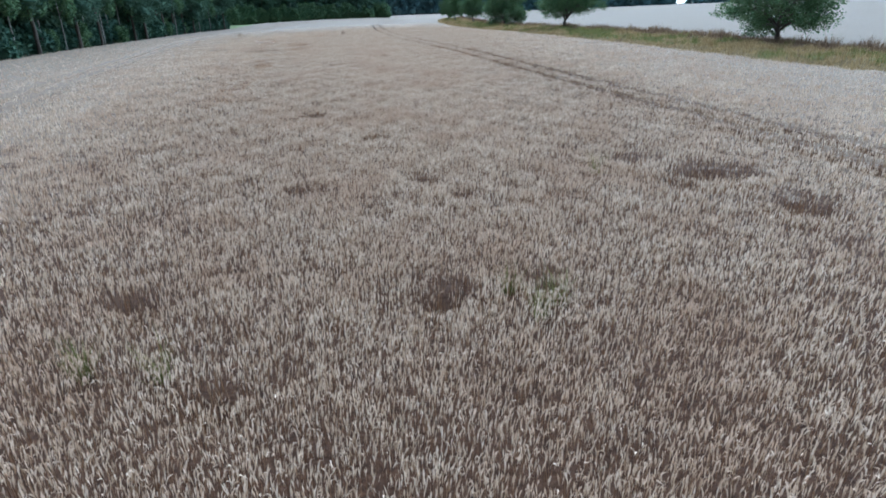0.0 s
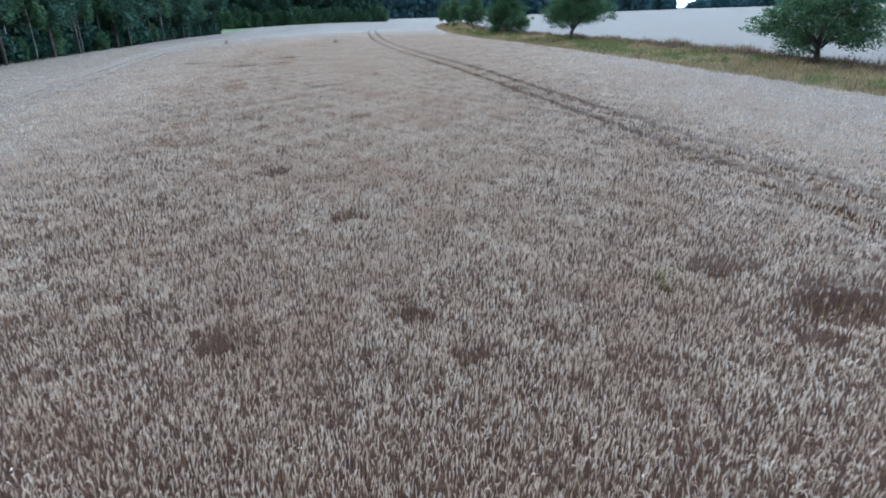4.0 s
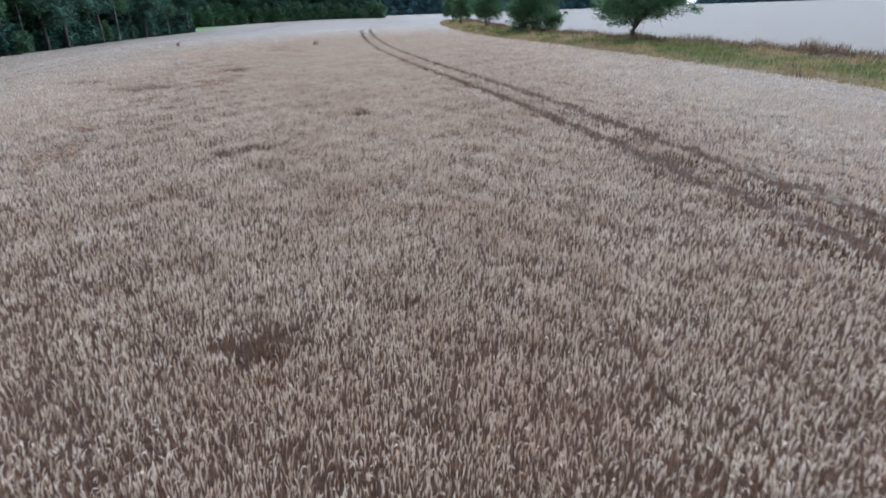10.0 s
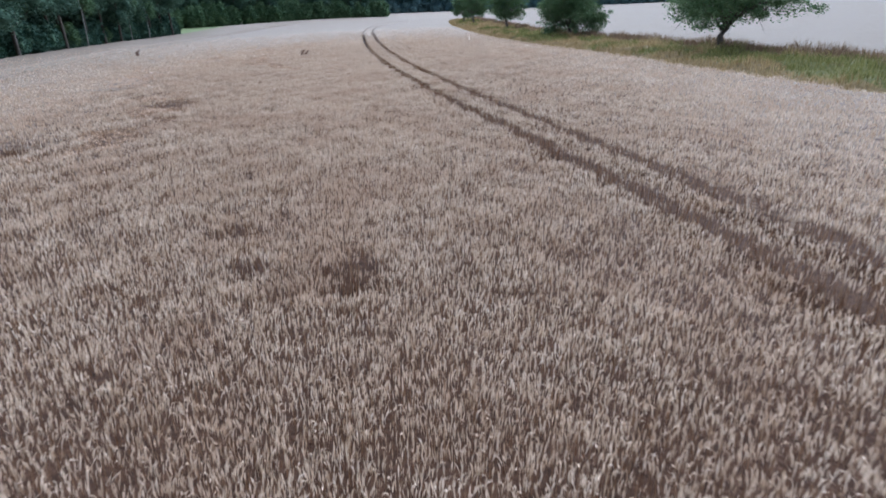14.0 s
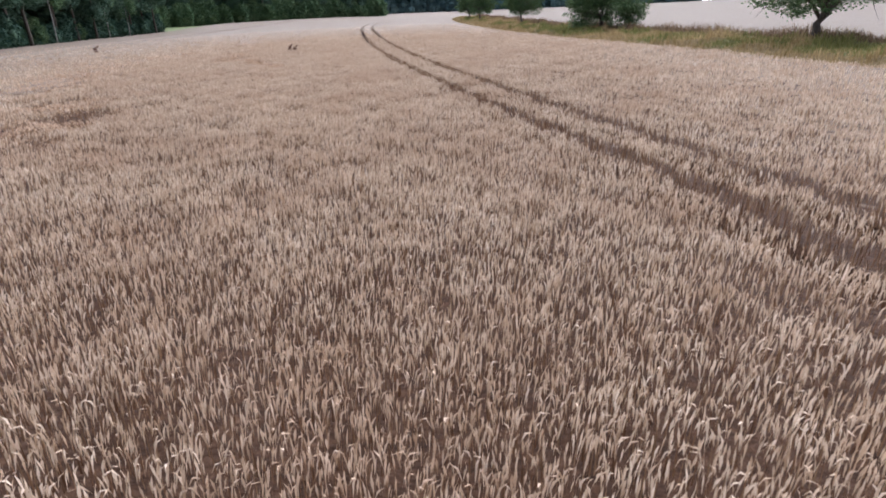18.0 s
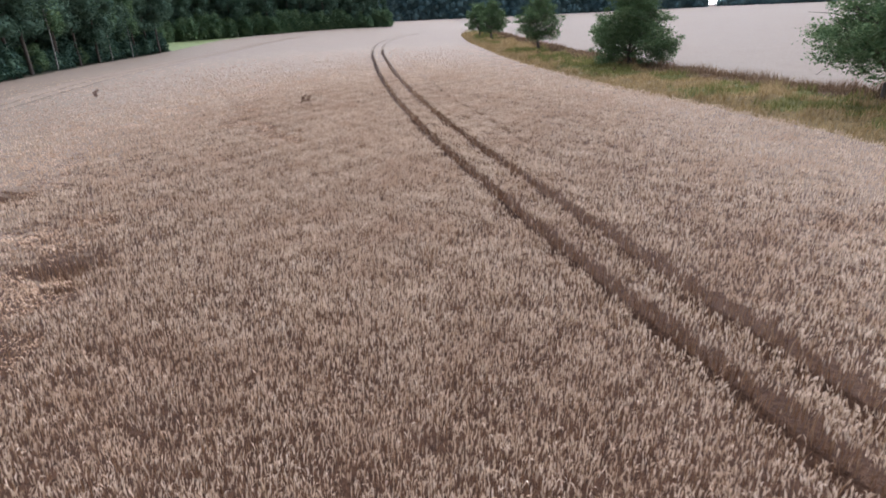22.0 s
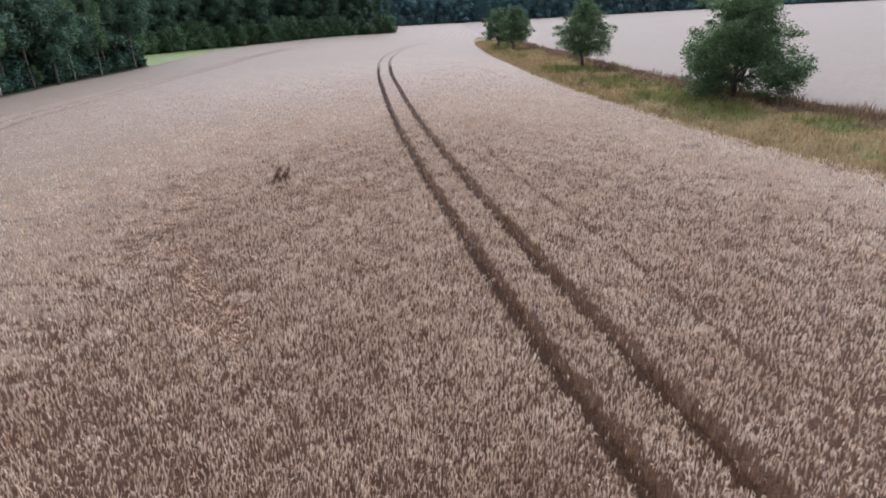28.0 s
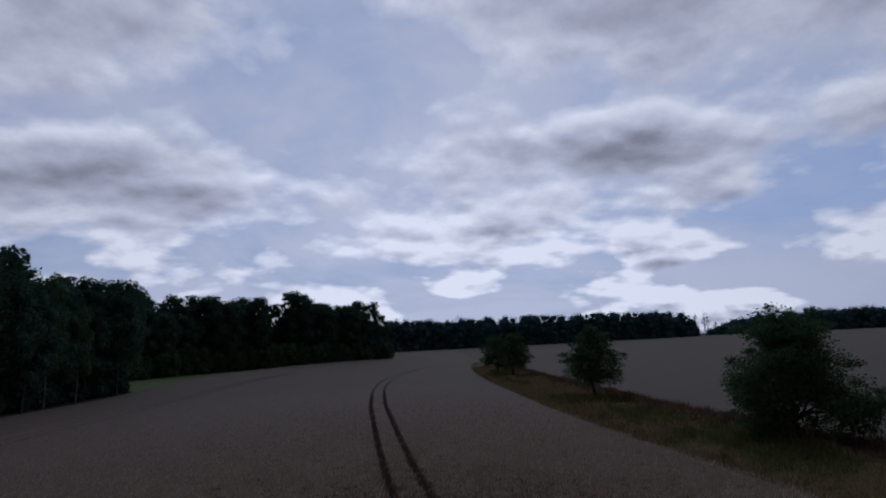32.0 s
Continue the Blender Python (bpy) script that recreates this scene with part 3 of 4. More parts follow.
# thick where the camera passes close, thinning out evenly with distance: distance, plants a square metre, half width of an ear
FAR_D = [0, 5, 9, 17, 30, 40, 50]
DENSE = [380, 280, 170, 78, 24, 8, 0]
WIDTH = [0.0098, 0.0106, 0.0128, 0.0170, 0.021, 0.022, 0.022]
for a, b in zip(FAR_D[:-1], FAR_D[1:]):
    for side in (-1, 1):
        y0, y1 = -6, min(88 + b / 0.6, 195)
        top = np.interp(a, FAR_D, DENSE)
        n = int((y1 - y0) * b * top)
        yy = rng.uniform(y0, y1, n)
        xx = np.interp(yy, WAY_Y, WAY_X) + side * rng.uniform(0, b, n)
        d = aside(xx, yy)
        # stands in loose clumps
        clump = lattice(xx, yy, 0.26, 33) + 0.7 * lattice(xx, yy, 0.75, 34) - 0.85
        ok = (d >= a) & (d < b) & (rng.uniform(size=n) * top < np.interp(d, FAR_D, DENSE) * np.clip(0.9 + 0.6 * clump, 0.5, 1.2))
        xs.append(xx[ok])
        ys.append(yy[ok])
        sz.append(np.interp(d[ok], FAR_D, WIDTH))
V, F, SV, SF, flat = ears(rng, np.concatenate(xs), np.concatenate(ys), np.concatenate(sz))
crop = new("barley_ears", mesh_np("barley_ears", V, F, [M_EAR, M_LODGED], False, flat))
tagged(crop, "dense ripe barley with pale nodding ears", "crop", kind="stuff")
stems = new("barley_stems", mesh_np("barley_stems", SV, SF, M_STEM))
tagged(stems, "thin brown straw stems under the ears", "crop", kind="stuff")


# straw standing along the cut edges of the ruts
rng = np.random.default_rng(21)
n = 26000
ry = 8 + 150 * rng.uniform(size=n) ** 1.2
edge = rng.choice([-1, 1], n) * (GAUGE / 2 + rng.choice([-1, 1], n) * (rut_width(ry) / 2 + np.abs(rng.normal(-0.02, 0.06, n))))
rx = np.interp(ry, T1Y, T1X) + edge / np.interp(ry, T1Y, T1C)


def blades(rng, x, y, z, tall, wide, bend=0.6):
    n = len(x)
    a = rng.uniform(0, 2 * np.pi, n)
    lean = rng.uniform(0.05, bend, n)
    h = tall * rng.uniform(0.5, 1.3, n)
    foot = np.stack([x, y, z], 1)
    out = np.stack([np.cos(a), np.sin(a), 0 * a], 1)
    side = np.stack([-np.sin(a), np.cos(a), 0 * a], 1) * (wide * rng.uniform(0.6, 1.4, n))[:, None]
    mid = foot + out * (h * lean * 0.3)[:, None] + np.array([0, 0, 1.0]) * (h * 0.6)[:, None]
    tip = foot + out * (h * lean)[:, None] + np.array([0, 0, 1.0]) * h[:, None]
    V = np.stack([foot - side, foot + side, mid + side * 0.8, mid - side * 0.8, tip], 1)
    i = 5 * np.arange(n)[:, None]
    F = np.concatenate([i + np.array(t) for t in ([0, 1, 2], [0, 2, 3], [3, 2, 4])])
    return V.reshape(-1, 3), F


hx, hy = [], []
for a, b, c, d in HOLES:
    k = int(300 * c * d) + 6
    hx.append(a + rng.normal(0, 0.75, k) * c)
    hy.append(b + rng.normal(0, 0.75, k) * d)
rx, ry = np.r_[rx, np.concatenate(hx)], np.r_[ry, np.concatenate(hy)]
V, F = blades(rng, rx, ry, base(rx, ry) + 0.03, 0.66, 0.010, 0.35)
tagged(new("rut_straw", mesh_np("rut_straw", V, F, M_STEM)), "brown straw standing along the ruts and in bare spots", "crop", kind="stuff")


# ---- grassy balk with its turf and grass ----
TREE_SPOTS = ((32.5, 49.6), (20.0, 89.6), (13.3, 118.2), (8.0, 147.0), (4.4, 190.0), (2.1, 199.0))


def turf_kind(x, y, s):
    """0 dry, 1 green, 2 brown: green in the middle and round the trees, brown along the far field."""
    n = 0.65 * lattice(x, y, 3.2, 41) + 0.35 * lattice(x, y, 1.1, 42)
    near = np.min([np.hypot(x - a, (y - b) * 0.8) for a, b in TREE_SPOTS], axis=0)
    n = n + 0.12 * (lattice(x, y, 0.35, 48) - 0.5)
    green = n + 0.22 * ss((7.5 - near) / 5) - 0.5 * ss((np.abs(s - 0.44) - 0.18) / 0.20) - 0.08 * ss((y - 110) / 60) > 0.48
    brown = s + 0.22 * (lattice(x, y, 1.4, 43) - 0.5) > 0.70
    brown |= (lattice(x, y, 1.6, 44) > 0.93)
    return np.where(brown, 2, green.astype(int))


def strip_mesh():
    ys = axis((-60, 20, 81), (20, 262, 485))
    k = np.linspace(-0.02, 1.02, 44)
    a, b = strip_near(ys), strip_far(ys)
    X = a[None] + (b - a)[None] * k[:, None]
    Y = np.broadcast_to(ys, X.shape)
    S = np.broadcast_to(k[:, None], X.shape)
    z = ground_z(X, Y) + 0.02 + 0.34 * lattice(X, Y, 1.5, 45) ** 1.6 + 0.10 * lattice(X, Y, 0.7, 46)
    z[0] -= 0.25
    z[-1] -= 0.25
    F = grid_faces(*X.shape)
    return mesh_np("grass_balk", np.stack([X, Y, z], -1).reshape(-1, 3), F, [M_TURF_TAN, M_TURF_GREEN, M_TURF_BROWN], True, turf_kind(X, Y, S).ravel()[F[:, 0]])


balk = new("grass_balk", strip_mesh())
tagged(balk, "raised grassy balk of dry and green grass between two fields", "verge", kind="structure")


rng = np.random.default_rng(9)
n = 150000
gy_ = -5 + 235 * rng.uniform(size=n) ** 0.9
s = rng.uniform(-0.01, 1.03, n)
gx_ = strip_near(gy_) + (strip_far(gy_) - strip_near(gy_)) * s
kinds = turf_kind(gx_, gy_, s + rng.normal(0, 0.04, n))
hump = lattice(gx_, gy_, 1.5, 45)
tall = 0.16 + 0.34 * lattice(gx_, gy_, 0.9, 47) ** 1.5 + 0.30 * hump ** 2 + 0.40 * ss((s - 0.74) / 0.12) + 0.10 * (s < 0.07)
for sel, mat, nm, lab in ((0, M_GRASS_DRY, "dry_grass", "matted golden dry grass on the balk"), (1, M_GRASS_GREEN, "green_grass", "patches of fresh green grass on the balk"),
                          (2, M_GRASS_BROWN, "brown_weeds", "dead brown weeds along the field's edge")):
    k = kinds == sel
    V, F = blades(rng, gx_[k], gy_[k], ground_z(gx_[k], gy_[k]) + 0.02 + 0.32 * hump[k] ** 1.6, tall[k], 0.021 + 0.010 * (gy_[k] > 120), 0.9)
    tagged(new(nm, mesh_np(nm, V, F, mat)), lab, "grass", kind="stuff")


# ---- green margin and floor of the wood ----
def ribbon(name, ys, left, right, lift, mat, nk=10):
    k = np.linspace(0, 1, nk)
    X = left[None] + (right - left)[None] * k[:, None]
    Y = np.broadcast_to(ys, X.shape)
    z = ground_z(X, Y) + lift + 0.04 * np.sin(X * 1.3) * np.sin(Y * 0.9)
    return new(name, mesh_np(name, np.stack([X, Y, z], -1).reshape(-1, 3), grid_faces(*X.shape), mat, True))


ys = np.linspace(-60, 345, 203)
wood_x = np.interp(ys, WOOD_Y, WOOD_EDGE)
tagged(ribbon("meadow_margin", ys, wood_x - 3.0, field_left(ys) + 0.2, 0.10, M_MARGIN), "strip of green grass along the wood", "verge", kind="structure")
tagged(ribbon("forest_floor", ys, wood_x - 160, wood_x + 0.5, 0.16, M_FLOOR, 40), "dark leaf litter under the wood", "ground", kind="structure")


# ---- trees ----
def limb_line(rng, start, end, sag, n=5):
    t = np.linspace(0, 1, n)[:, None]
    line = start + (end - start) * t
    line[:, 2] += sag * np.sin(np.pi * t[:, 0])
    line[1:-1] += rng.normal(0, 0.03 * np.linalg.norm(end - start), (n - 2, 3))
    return line


def lumps(rng, lobes, share):
    """The dense inside of a crown: one uneven closed lump in each lobe."""
    nu, nv = 9, 6
    a, b = np.linspace(0, 2 * np.pi, nu), np.linspace(-1.45, 1.45, nv)
    A, B = np.meshgrid(a, b, indexing="ij")
    unit = np.stack([np.cos(A) * np.cos(B), np.sin(A) * np.cos(B), np.sin(B)], -1)
    F = grid_faces(nu, nv)
    pieces = []
    for c, r in lobes:
        k = rng.uniform(0.75, 1.15, (nu, nv, 1))
        k[-1] = k[0]
        pieces.append(((c + unit * k * r * share).reshape(-1, 3), F))
    return merged(pieces)


def foliage(rng, lobes, count, leaf, droop=0.0, core=0.0, inner=0.55):
    """Leaves over a heap of lobes (centre, radii), thick towards each lobe's skin; core: a dense inside of that share of its size."""
    C, R = np.array([c for c, r in lobes]), np.array([r for c, r in lobes])
    w = R[:, 0] * R[:, 2]
    idx = rng.choice(len(lobes), count, p=w / w.sum())
    d = rng.normal(size=(count, 3))
    d /= np.linalg.norm(d, axis=1, keepdims=True)
    # twigs: leaves gather into small sprays
    spray = np.round(d * 2.6 + rng.normal(0, 0.35, d.shape)) / 2.6
    d = 0.62 * d + 0.38 * spray
    rad = inner + (1.08 - inner) * rng.uniform(size=(count, 1)) ** 0.55
    P = C[idx] + d * rad * R[idx]
    P[:, 2] -= droop * rng.uniform(size=count) ** 3 * R[idx, 2]
    pieces = [leaf_quads(rng, P, leaf)]
    if core:
        m = 14
        d = rng.normal(size=(len(lobes), m, 3))
        d *= (rng.uniform(0.1, 1, (len(lobes), m, 1)) / np.linalg.norm(d, axis=2, keepdims=True))
        big = C[:, None] + d * R[:, None] * core
        pieces.append(leaf_quads(rng, big.reshape(-1, 3), np.repeat(R.min(1), m)[:, None] * 0.34, 0.9))
    return merged(pieces)


PROFILES = {"wide": ([0, 0.2, 0.45, 0.7, 0.88, 1], [0.80, 1.0, 0.98, 0.82, 0.55, 0.25]),
            "heap": ([0, 0.15, 0.35, 0.55, 0.75, 1], [0.78, 1.0, 0.95, 0.78, 0.58, 0.28]),
            "slim": ([0, 0.2, 0.4, 0.6, 0.8, 1], [0.65, 0.95, 1.0, 0.75, 0.45, 0.15])}


def roadside_tree(name, seed, height, radius, low, trunk_r, leaves, leaf, fork, label, form):
    """A spreading tree: forked trunk, limbs as parts of their own, crown of small leaves in uneven lobes."""
    rng = np.random.default_rng(seed)
    root = new(name)
    tagged(root, label, "tree", "trees on the balk")
    top = np.array([rng.normal(0, 0.3), rng.normal(0, 0.3), height * 0.78])
    line = limb_line(rng, np.array([0, 0, -0.3]), top, 0, 7)
    girth = trunk_r * np.interp(line[:, 2], [-0.3, 0.3, fork, fork + 0.8, top[2]], [1.7, 1.1, 1.0, 0.6, 0.12])
    part("trunk", mesh_np("trunk", *tube(line, girth, 9), M_BARK, True), root)
    lobes, n = [], 30
    for i in range(n):
        hf = (i + rng.uniform(0.1, 0.9)) / n
        a = 2.4 * i + rng.uniform(-0.5, 0.5)
        reach = radius * np.interp(hf, *PROFILES[form]) * rng.uniform(0.40, 0.72)
        size = radius * rng.uniform(0.20, 0.35) * (1.0 if hf < 0.7 else 0.85)
        c = np.array([np.cos(a) * reach, np.sin(a) * reach, low + size * 0.5 + (height - low - 1.2 * size) * hf])
        lobes.append((c, np.array([size * rng.uniform(0.9, 1.3), size * rng.uniform(0.9, 1.3), size * rng.uniform(0.45, 0.75)])))
        h0 = max(fork, c[2] - reach * rng.uniform(0.45, 0.9)) if c[2] > fork else fork * rng.uniform(0.9, 1.25)
        t0 = np.clip((h0 + 0.3) / (top[2] + 0.3), 0, 1)
        start = np.array([np.interp(t0, np.linspace(0, 1, 7), line[:, k]) for k in range(3)])
        ll = limb_line(rng, start, c, 0.20 * reach, 6)
        thick = trunk_r * (0.62 - 0.42 * hf) * rng.uniform(0.7, 1.1)
        pieces = [tube(ll, np.linspace(thick, 0.022, 6), 6)]
        for k in range(5):
            p0 = ll[2 + k % 4]
            p1 = c + rng.normal(0, 0.55, 3) * size
            pieces.append(tube(limb_line(rng, p0, p1, 0.05, 4), np.linspace(0.035, 0.01, 4), 4))
        part("limb", mesh_np("limb", *merged(pieces), M_BARK, True), root)
    lobes.append((np.array([0, 0, low + (height - low) * 0.55]), np.array([radius * 0.30, radius * 0.30, (height - low) * 0.30])))
    # outer sprays break the outline
    for i in range(110):
        c, r = lobes[rng.integers(n)]
        d = rng.normal(size=3) * [1, 1, 0.7]
        d /= np.linalg.norm(d)
        lobes.append((c + d * r * rng.uniform(0.8, 1.5), r * rng.uniform(0.16, 0.42)))
    V, F = foliage(rng, lobes, leaves, leaf, 0.5, 0.40, 0.25)
    part("crown", mesh_np("crown", V, F, M_LEAF_A), root)
    return root


def put(ob, x, y, turn=0.0, size=1.0):
    ob.matrix_basis = Matrix.LocRotScale((x, y, float(ground_z(x, y)) + 0.05), Euler((0, 0, radians(turn))), (size,) * 3)


TREES = [(8.7, 5.3, 0.9, 0.24, 24000, 0.110, 1.3, 11, "wide", "broad dark green fruit tree on the grassy balk"),
         (8.7, 5.6, 2.0, 0.23, 34000, 0.095, 1.3, 12, "wide", "low-forked spreading tree with drooping limbs on the balk"),
         (8.8, 5.5, 0.3, 0.21, 44000, 0.092, 0.9, 13, "heap", "full heap-crowned tree with foliage down to the grass"),
         (8.5, 3.9, 1.5, 0.19, 18000, 0.098, 2.0, 14, "slim", "slim young tree with a pointed crown on the balk"),
         (8.4, 3.7, 1.4, 0.20, 9000, 0.145, 1.8, 15, "slim", "small leafy tree near the end of the balk"),
         (8.0, 3.4, 1.3, 0.19, 8000, 0.145, 1.8, 16, "wide", "small leafy tree close beside its neighbour")]
for (x, y), (h, r, low, tr, nl, lf, fork, seed, form, lab) in zip(TREE_SPOTS, TREES):
    put(roadside_tree("field_tree", seed, h, r, low, tr, nl, lf, fork, lab, form), x, y, seed * 40)


def forest_tree(name, seed, height, radius, low, trunk_r, leaves, leaf, bark, leafage, label, shape="round"):
    """A tall tree of the wood: thin trunk, several limbs, crown heaped up of lobes."""
    rng = np.random.default_rng(seed)
    root = new(name)
    tagged(root, label, "tree", "trees of the wood")
    n = 7
    line = np.stack([np.cumsum(rng.normal(0, 0.10, n)), np.cumsum(rng.normal(0, 0.10, n)), np.linspace(-0.4, height * 0.86, n)], 1)
    pieces = [tube(line, np.linspace(trunk_r, trunk_r * 0.25, n), 7)]
    lobes, m = [], {"round": 16, "cone": 14, "pine": 9, "droop": 15}[shape]
    for i in range(m):
        hf = (i + rng.uniform(0, 1)) / m
        a = i * 2.4 + rng.uniform(-0.4, 0.4)
        if shape == "cone":
            reach, size = radius * (1.0 - hf) * 0.75, radius * (0.42 - 0.26 * hf)
        elif shape == "droop":
            reach, size = radius * (1 - 0.6 * hf) * rng.uniform(0.4, 0.75), radius * rng.uniform(0.30, 0.42)
        else:
            reach, size = radius * math.sqrt(max(0.05, 1 - (1.5 * hf - 0.6) ** 2)) * rng.uniform(0.45, 0.72), radius * rng.uniform(0.30, 0.46)
        c = np.array([np.cos(a) * reach, np.sin(a) * reach, low + size * 0.5 + (height - low - 1.3 * size) * hf])
        tall = {"round": 0.85, "cone": 0.6, "pine": 0.6, "droop": 1.5}[shape]
        lobes.append((c, np.array([size, size, size * tall * rng.uniform(0.8, 1.2)])))
        p0 = np.array([np.interp(max(c[2] - reach * 0.5, 1), line[:, 2], line[:, k]) for k in range(3)])
        pieces.append(tube(limb_line(rng, p0, c, 0.1 * reach, 4), np.linspace(trunk_r * 0.3, 0.03, 4), 4))
    part("trunk", mesh_np("trunk", *merged(pieces), bark, True), root)
    for i in range(22):
        c, r = lobes[rng.integers(m)]
        d = rng.normal(size=3)
        d /= np.linalg.norm(d)
        lobes.append((c + d * r * rng.uniform(0.7, 1.05), r * rng.uniform(0.28, 0.45)))
    V, F = merged([foliage(rng, lobes, leaves * 3, leaf * 0.90, 0.5 if shape == "droop" else 0.2, 0.0, 0.5), lumps(rng, lobes[:m], 0.4 if shape == "droop" else 0.55)])
    part("crown", mesh_np("crown", V, F, leafage), root)
    return root


KINDS = [forest_tree("oak", 31, 24, 5.4, 5.5, 0.28, 2700, 0.27, M_BARK, M_LEAF_B, "tall dark oak at the edge of the wood"),
         forest_tree("beech", 32, 25, 5.0, 5.5, 0.26, 2700, 0.27, M_BARK, M_LEAF_B, "tall dense beech in the wood"),
         forest_tree("birch", 33, 21, 3.6, 6.5, 0.12, 2400, 0.23, M_BIRCH, M_LEAF_D, "slender birch with a white trunk at the wood's edge", "droop"),
         forest_tree("pine", 34, 25, 3.8, 13, 0.22, 1300, 0.36, M_BARK, M_LEAF_C, "tall pine with a bare trunk and dark top", "pine"),
         forest_tree("spruce", 35, 24, 3.6, 1.5, 0.25, 1500, 0.36, M_BARK, M_LEAF_C, "dark pointed spruce in the wood", "cone"),
         forest_tree("hazel", 36, 8, 3.8, 0.1, 0.12, 1500, 0.28, M_BARK, M_LEAF_D, "bushy light green hazel at the foot of the wood"),
         forest_tree("oak", 37, 25, 5.8, 3.0, 0.28, 800, 0.50, M_BARK, M_LEAF_B, "tall dark oak standing deep in the wood"),
         forest_tree("oak", 38, 23, 6.0, 4.5, 0.30, 2800, 0.27, M_BARK, M_LEAF_B, "wide dark oak with low limbs at the wood's edge"),
         forest_tree("elder", 39, 5, 3.0, 0.0, 0.10, 900, 0.30, M_BARK, M_LEAF_C, "dark elder bush in the shade under the trees")]
rng = np.random.default_rng(77)
placed = []


def plant(kind, x, y, size):
    src = KINDS[kind]
    m = Matrix.LocRotScale((x, y, float(ground_z(x, y))), Euler((0, 0, rng.uniform(0, 6.28))), None)
    if kind in placed:
        ob = copy_thing(src, m)
    else:
        placed.append(kind)
        ob = src
    ob.matrix_basis = m @ Matrix.Diagonal((size, size, size * rng.uniform(0.92, 1.08), 1))


# rows from the edge inwards
SIZE_Y, SIZE_K = [40, 130, 160, 171, 180, 192, 210, 232, 242, 252, 268, 300, 350], [1.0, 1.03, 1.06, 1.04, 0.82, 0.88, 0.90, 0.98, 0.94, 0.95, 1.03, 1.06, 1.02]
for row, (gap, depth) in enumerate(((4.5, 1.5), (5.6, 6.5), (6.8, 13.0))):
    y = 48.0 + row
    while y < 345:
        e = float(np.interp(y, WOOD_Y, WOOD_EDGE))
        u = rng.uniform()
        if row == 0:
            kind = 2 if (u < 0.42 and y < 200) else (0 if u < 0.6 else 7 if u < 0.8 else 1)
            if y > 203 and u < 0.6:
                kind = 5
        elif row == 1:
            kind = 3 if (u < 0.12 and y < 165) else 4 if u < 0.24 else 1 if u < 0.40 else 6
        else:
            kind = 3 if (u < 0.15 and y < 165) else 6
        size = rng.uniform(0.86, 1.12) * float(np.interp(y, SIZE_Y, SIZE_K))
        size *= 0.84 if kind == 3 else 1.0
        plant(kind, e - depth + rng.uniform(-1.3, 1.3), y + rng.uniform(-1, 1), size)
        y += gap * rng.uniform(0.75, 1.25)
for y in np.r_[np.arange(206, 348, 2.8), np.arange(60, 190, 13.0)]:
    e = float(np.interp(y, WOOD_Y, WOOD_EDGE))
    low = y < 190
    plant(5, e + rng.uniform(-0.5, 1.5) - 3 * low, y + rng.uniform(-2, 2), rng.uniform(0.7, 1.15) * (0.6 if low else 1))
for y in np.arange(55, 204, 3.4):
    plant(8, float(np.interp(y, WOOD_Y, WOOD_EDGE)) - rng.uniform(2.5, 5.0), y + rng.uniform(-1, 1), rng.uniform(0.6, 1.3))


# dense growth deep in the wood
rng = np.random.default_rng(5)
n = 9000
uy = rng.uniform(30, 350, n)
ux = np.interp(uy, WOOD_Y, WOOD_EDGE) - rng.uniform(15, 45, n)
uz = ground_z(ux, uy) + rng.uniform(0, 1, n) ** 0.9 * 19
V, F = leaf_quads(rng, np.stack([ux, uy, uz], 1), 1.5)
tagged(new("forest_growth", mesh_np("forest_growth", V, F, M_LEAF_B)), "dense dark foliage deep inside the wood", "woods", kind="stuff")


# ---- far woods on the skyline ----
def far_wood(name, line, count, height, label):
    """A closed belt of small round crowns with an uneven top, thinning out at its ends."""
    rng = np.random.default_rng(count)
    P = np.array(line, float)
    s = np.r_[0, np.cumsum(np.hypot(*np.diff(P, axis=0).T))]
    t = np.sort(rng.uniform(0, s[-1], count))
    back = rng.uniform(0, 22, count)
    x, y = np.interp(t, s, P[:, 0]), np.interp(t, s, P[:, 1]) + back
    h = np.interp(t, s, P[:, 2]) * height * rng.uniform(0.84, 1.06, count)
    lobes = []
    for i in range(count):
        z = float(base(x[i], y[i]))
        for k in range(5):
            r = rng.uniform(3.0, 5.0)
            up = max(r * 0.6, h[i] * (0.15 + 0.85 * k / 4) - r * 0.8)
            lobes.append((np.array([x[i] + rng.normal(0, 1.8), y[i] + rng.normal(0, 1.8), z + up]), np.array([r, r, r * rng.uniform(0.8, 1.15)])))
    leafy = merged([foliage(rng, lobes, count * 330, 0.72, 0.1, 0.0, 0.6), lumps(rng, lobes, 0.60)])
    # the closed mass of trunks and leaves behind the first crowns
    q = np.arange(0, s[-1], 2.0)
    wx, wy = np.interp(q, s, P[:, 0]), np.interp(q, s, P[:, 1]) + 9
    tops = np.interp(q, s, P[:, 2]) * height * (0.72 + 0.16 * lattice(q, 0 * q, 7.0, 51))
    z0 = base(wx, wy)
    wall = np.stack([np.stack([wx, wy + dy, z0 + k * tops], 1) for dy, k in ((0, -0.05), (0, 0.55), (1.5, 0.85), (5, 1.0), (11, 0.9), (14, -0.05))])
    V, F = merged([leafy, (wall.reshape(-1, 3), grid_faces(6, len(q)))])
    return tagged(new(name, mesh_np(name, V, F, M_LEAF_HAZED)), label, "woods", kind="stuff")


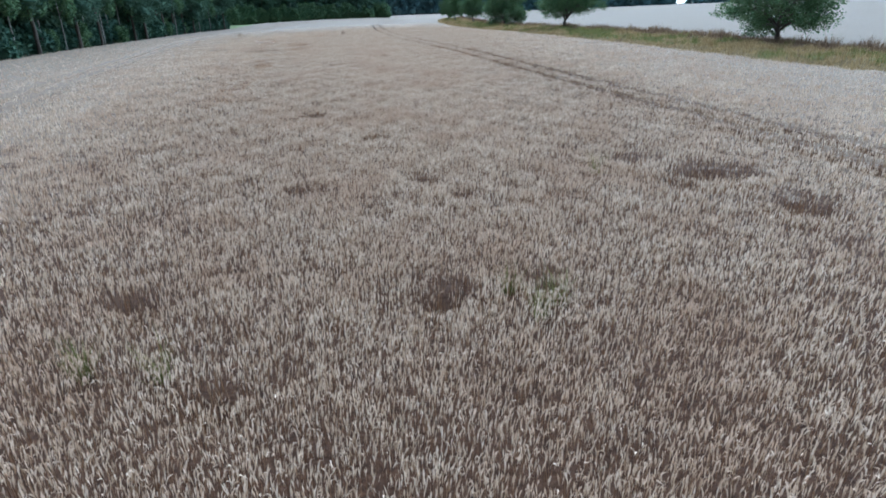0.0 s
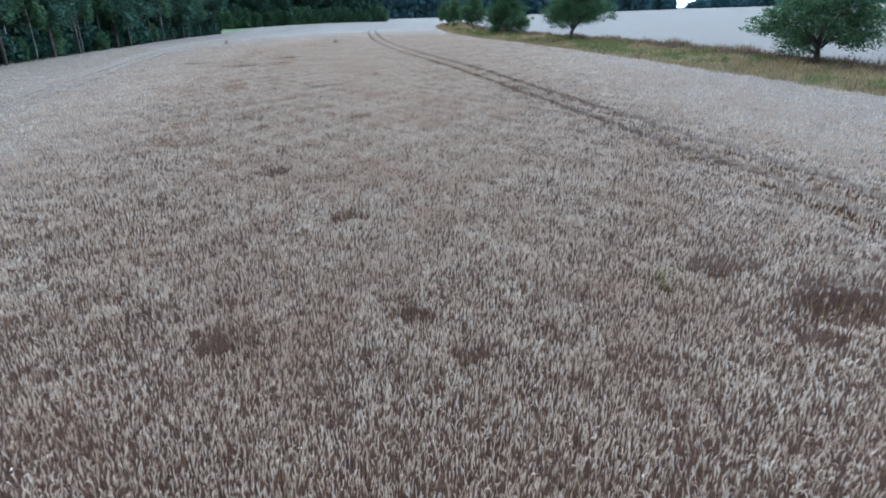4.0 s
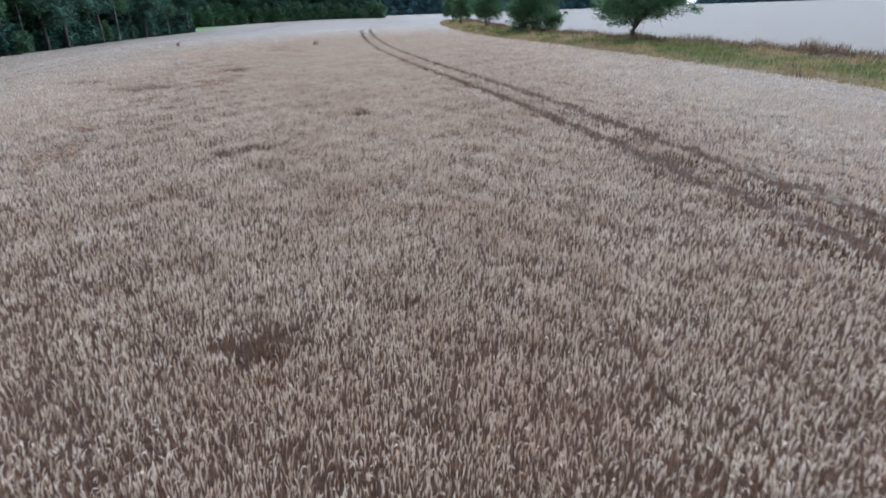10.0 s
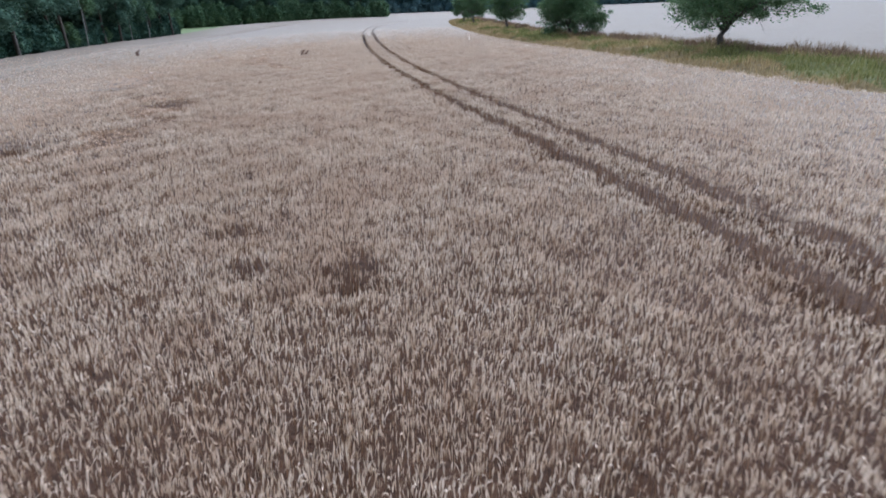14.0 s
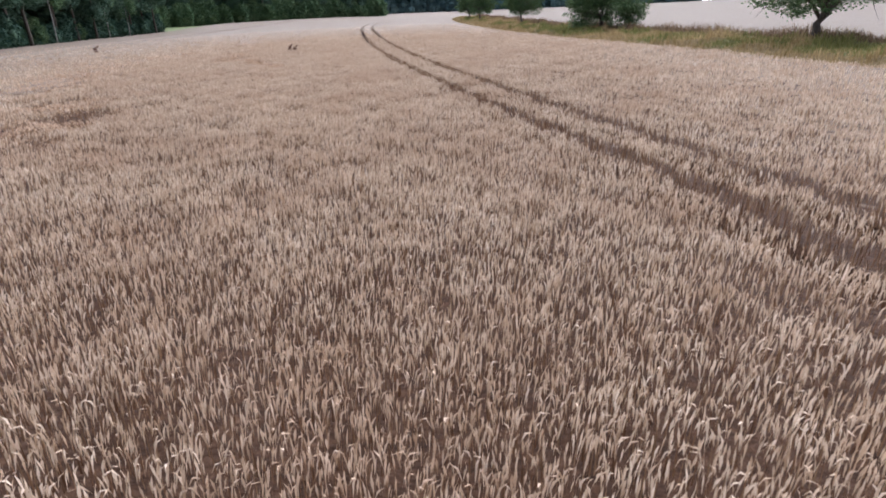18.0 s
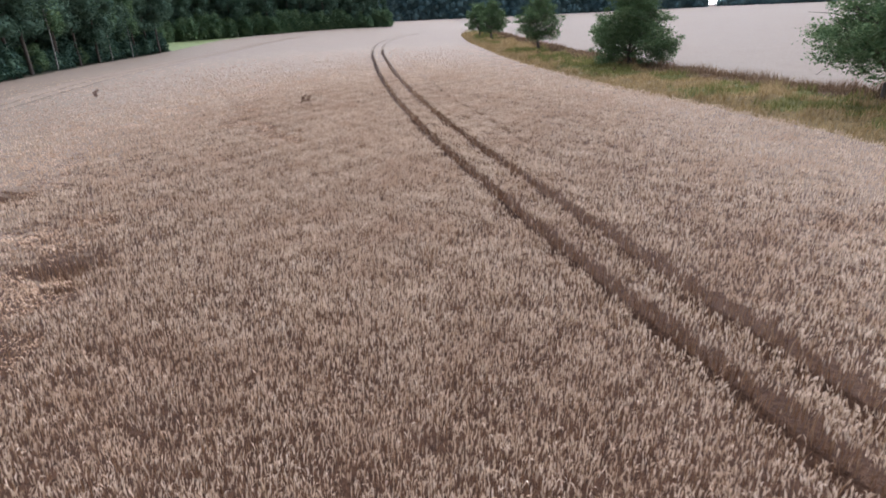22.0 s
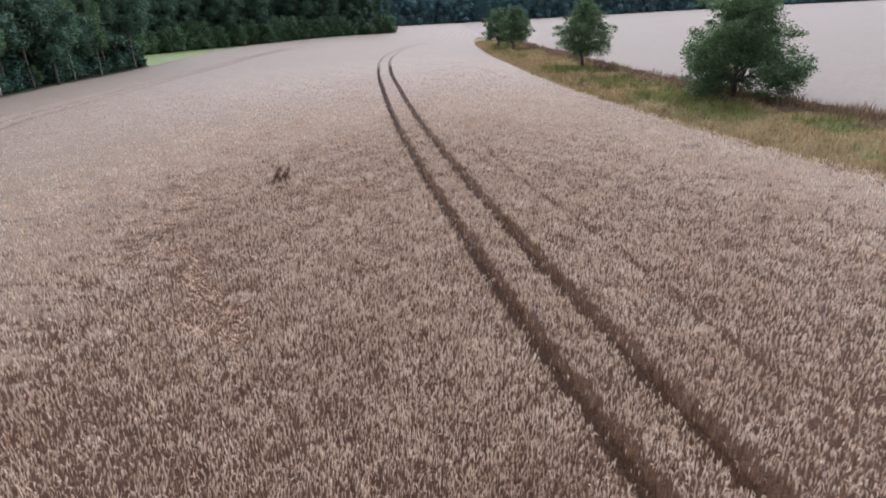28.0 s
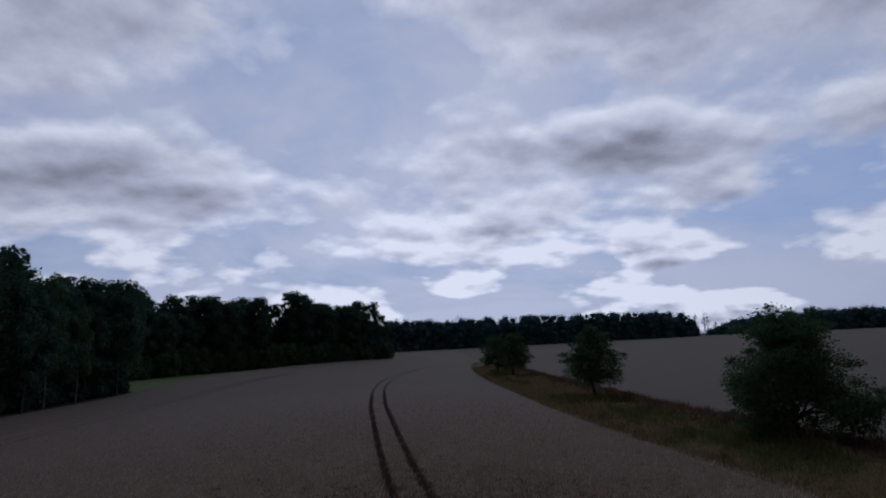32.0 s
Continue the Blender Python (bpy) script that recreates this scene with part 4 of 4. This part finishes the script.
far_wood("far_woods", [(-200, 440, 1), (-40, 540, 1), (60, 560, 1), (150, 585, 1), (215, 598, 0.95), (232, 600, 0.5)], 300, 25, "distant dark wood on the skyline behind the fields")
far_wood("far_woods", [(258, 620, 0.35), (280, 612, 0.8), (330, 600, 1), (480, 560, 1), (640, 520, 1)], 240, 20, "distant dark wood beyond the rising field")


def bare_tree(x, y, seed, tall):
    """A thin, nearly leafless tree on the skyline."""
    rng = np.random.default_rng(seed)
    root = tagged(new("bare_tree"), "thin nearly leafless tree on the skyline", "tree", "bare trees on the skyline")
    line = limb_line(rng, np.zeros(3), np.array([rng.normal(0, 0.4), 0, tall]), 0, 6)
    pieces = [tube(line, np.linspace(0.30, 0.08, 6), 5)]
    tips = []
    for k in range(9):
        p0 = line[3] + (line[5] - line[3]) * rng.uniform(-0.3, 1)
        p1 = p0 + [rng.normal(0, 1.1), rng.normal(0, 1.1), rng.uniform(0.8, 2.4)]
        pieces.append(tube(limb_line(rng, p0, p1, 0, 3), [0.09, 0.06, 0.04], 4))
        tips.append((p1, np.array([0.9, 0.9, 0.8])))
    part("trunk", mesh_np("trunk", *merged(pieces), M_BARK, True), root)
    part("crown", mesh_np("crown", *foliage(rng, tips, 90, 0.40), M_LEAF_HAZED), root)
    root.location = (x, y, float(ground_z(x, y)))


for k, (x, tall) in enumerate(((228, 19), (232, 21), (235, 17), (238, 20), (241, 16), (245, 17), (249, 11))):
    bare_tree(x, 606 + 3 * (k % 3), 90 + k, tall)

# a mast in the gap between the woods
mast = tagged(new("mast"), "thin grey mast standing in the gap between the woods", "mast")
M_MAST = material("grey_steel", [(0.25, 0.26, 0.28), (0.35, 0.36, 0.38)], 2.0, rough=0.6)
part("pole", mesh_np("pole", *tube(np.array([[0, 0, 0], [0, 0, 9], [0, 0, 19.0]]), [0.35, 0.28, 0.18], 8), M_MAST, True), mast)
part("crossbar", mesh_np("crossbar", *tube(np.array([[-1.3, 0, 17.2], [0, 0, 17.2], [1.3, 0, 17.2]]), [0.12] * 3, 6), M_MAST), mast)
mast.location = (255, 640, float(ground_z(255, 640)))


# ---- weeds standing in the crop ----
def weed(name, x, y, seed, tall, count, wide, mat, label):
    """A tuft of blades from one root."""
    rng = np.random.default_rng(seed)
    r, a = 0.16 * np.sqrt(rng.uniform(size=count)), rng.uniform(0, 6.28, count)
    V, F = blades(rng, r * np.cos(a), r * np.sin(a), 0 * r, np.full(count, tall), wide, 0.7)
    ob = tagged(new(name, mesh_np(name, V, F, mat)), label, "weed", "weeds in the crop")
    ob.location = (x, y, float(base(x, y)) - 0.02)
    return ob


def dock(x, y, seed, tall):
    """A dead dock: ribbed stalk with side shoots, and rough brown seed heads."""
    rng = np.random.default_rng(seed)
    root = tagged(new("dock_plant"), "dead brown dock with rough seed heads above the crop", "weed", "weeds in the crop")
    line = limb_line(rng, np.zeros(3), np.array([0.08, 0.03, tall]), 0.02, 6)
    pieces, spots = [tube(line, np.linspace(0.014, 0.005, 6), 6)], []
    for k in range(7):
        p0 = line[2 + k % 4]
        a = k * 2.4
        p1 = p0 + np.array([math.cos(a) * 0.28, math.sin(a) * 0.28, 0.16])
        pieces.append(tube(limb_line(rng, p0, p1, 0.02, 4), np.linspace(0.008, 0.004, 4), 5))
        spots += [p0 + (p1 - p0) * t for t in np.linspace(0.35, 1.0, 9)]
    spots += [line[3] + (line[5] - line[3]) * t for t in np.linspace(0, 1, 14)]
    part("stalk", mesh_np("stalk", *merged(pieces), M_DOCK, True), root)
    pts = (np.array(spots)[:, None] + rng.normal(0, 0.05, (len(spots), 7, 3))).reshape(-1, 3)
    tagged(part("seed_head", mesh_np("seed_head", *leaf_quads(rng, pts, 0.045), M_DOCK), root), kind="stuff")
    root.location = (x, y, float(base(x, y)))
    return root


M_DOCK = material("dock_brown", [(0.06, 0.03, 0.02), (0.12, 0.06, 0.038), (0.18, 0.095, 0.06)], 9.0, island=0.4)
for n, (x, y, tall) in enumerate(((1.8, 0.8, 0.95), (2.3, 1.5, 0.85), (-6.1, -0.9, 0.9), (-4.8, -0.9, 0.85), (5.2, 10.2, 0.8), (1.3, 1.9, 0.8))):
    weed("green_weed", x, y, 50 + n, tall, 70, 0.012, M_GRASS_GREEN, "tuft of green weed among the ripe ears")
for n, (x, y, tall) in enumerate(((-39.5, 108.8, 1.35), (-18.0, 99.6, 1.25), (-17.7, 99.9, 1.1), (9.6, 112.0, 1.2))):
    dock(x, y, 70 + n, tall * 0.85)
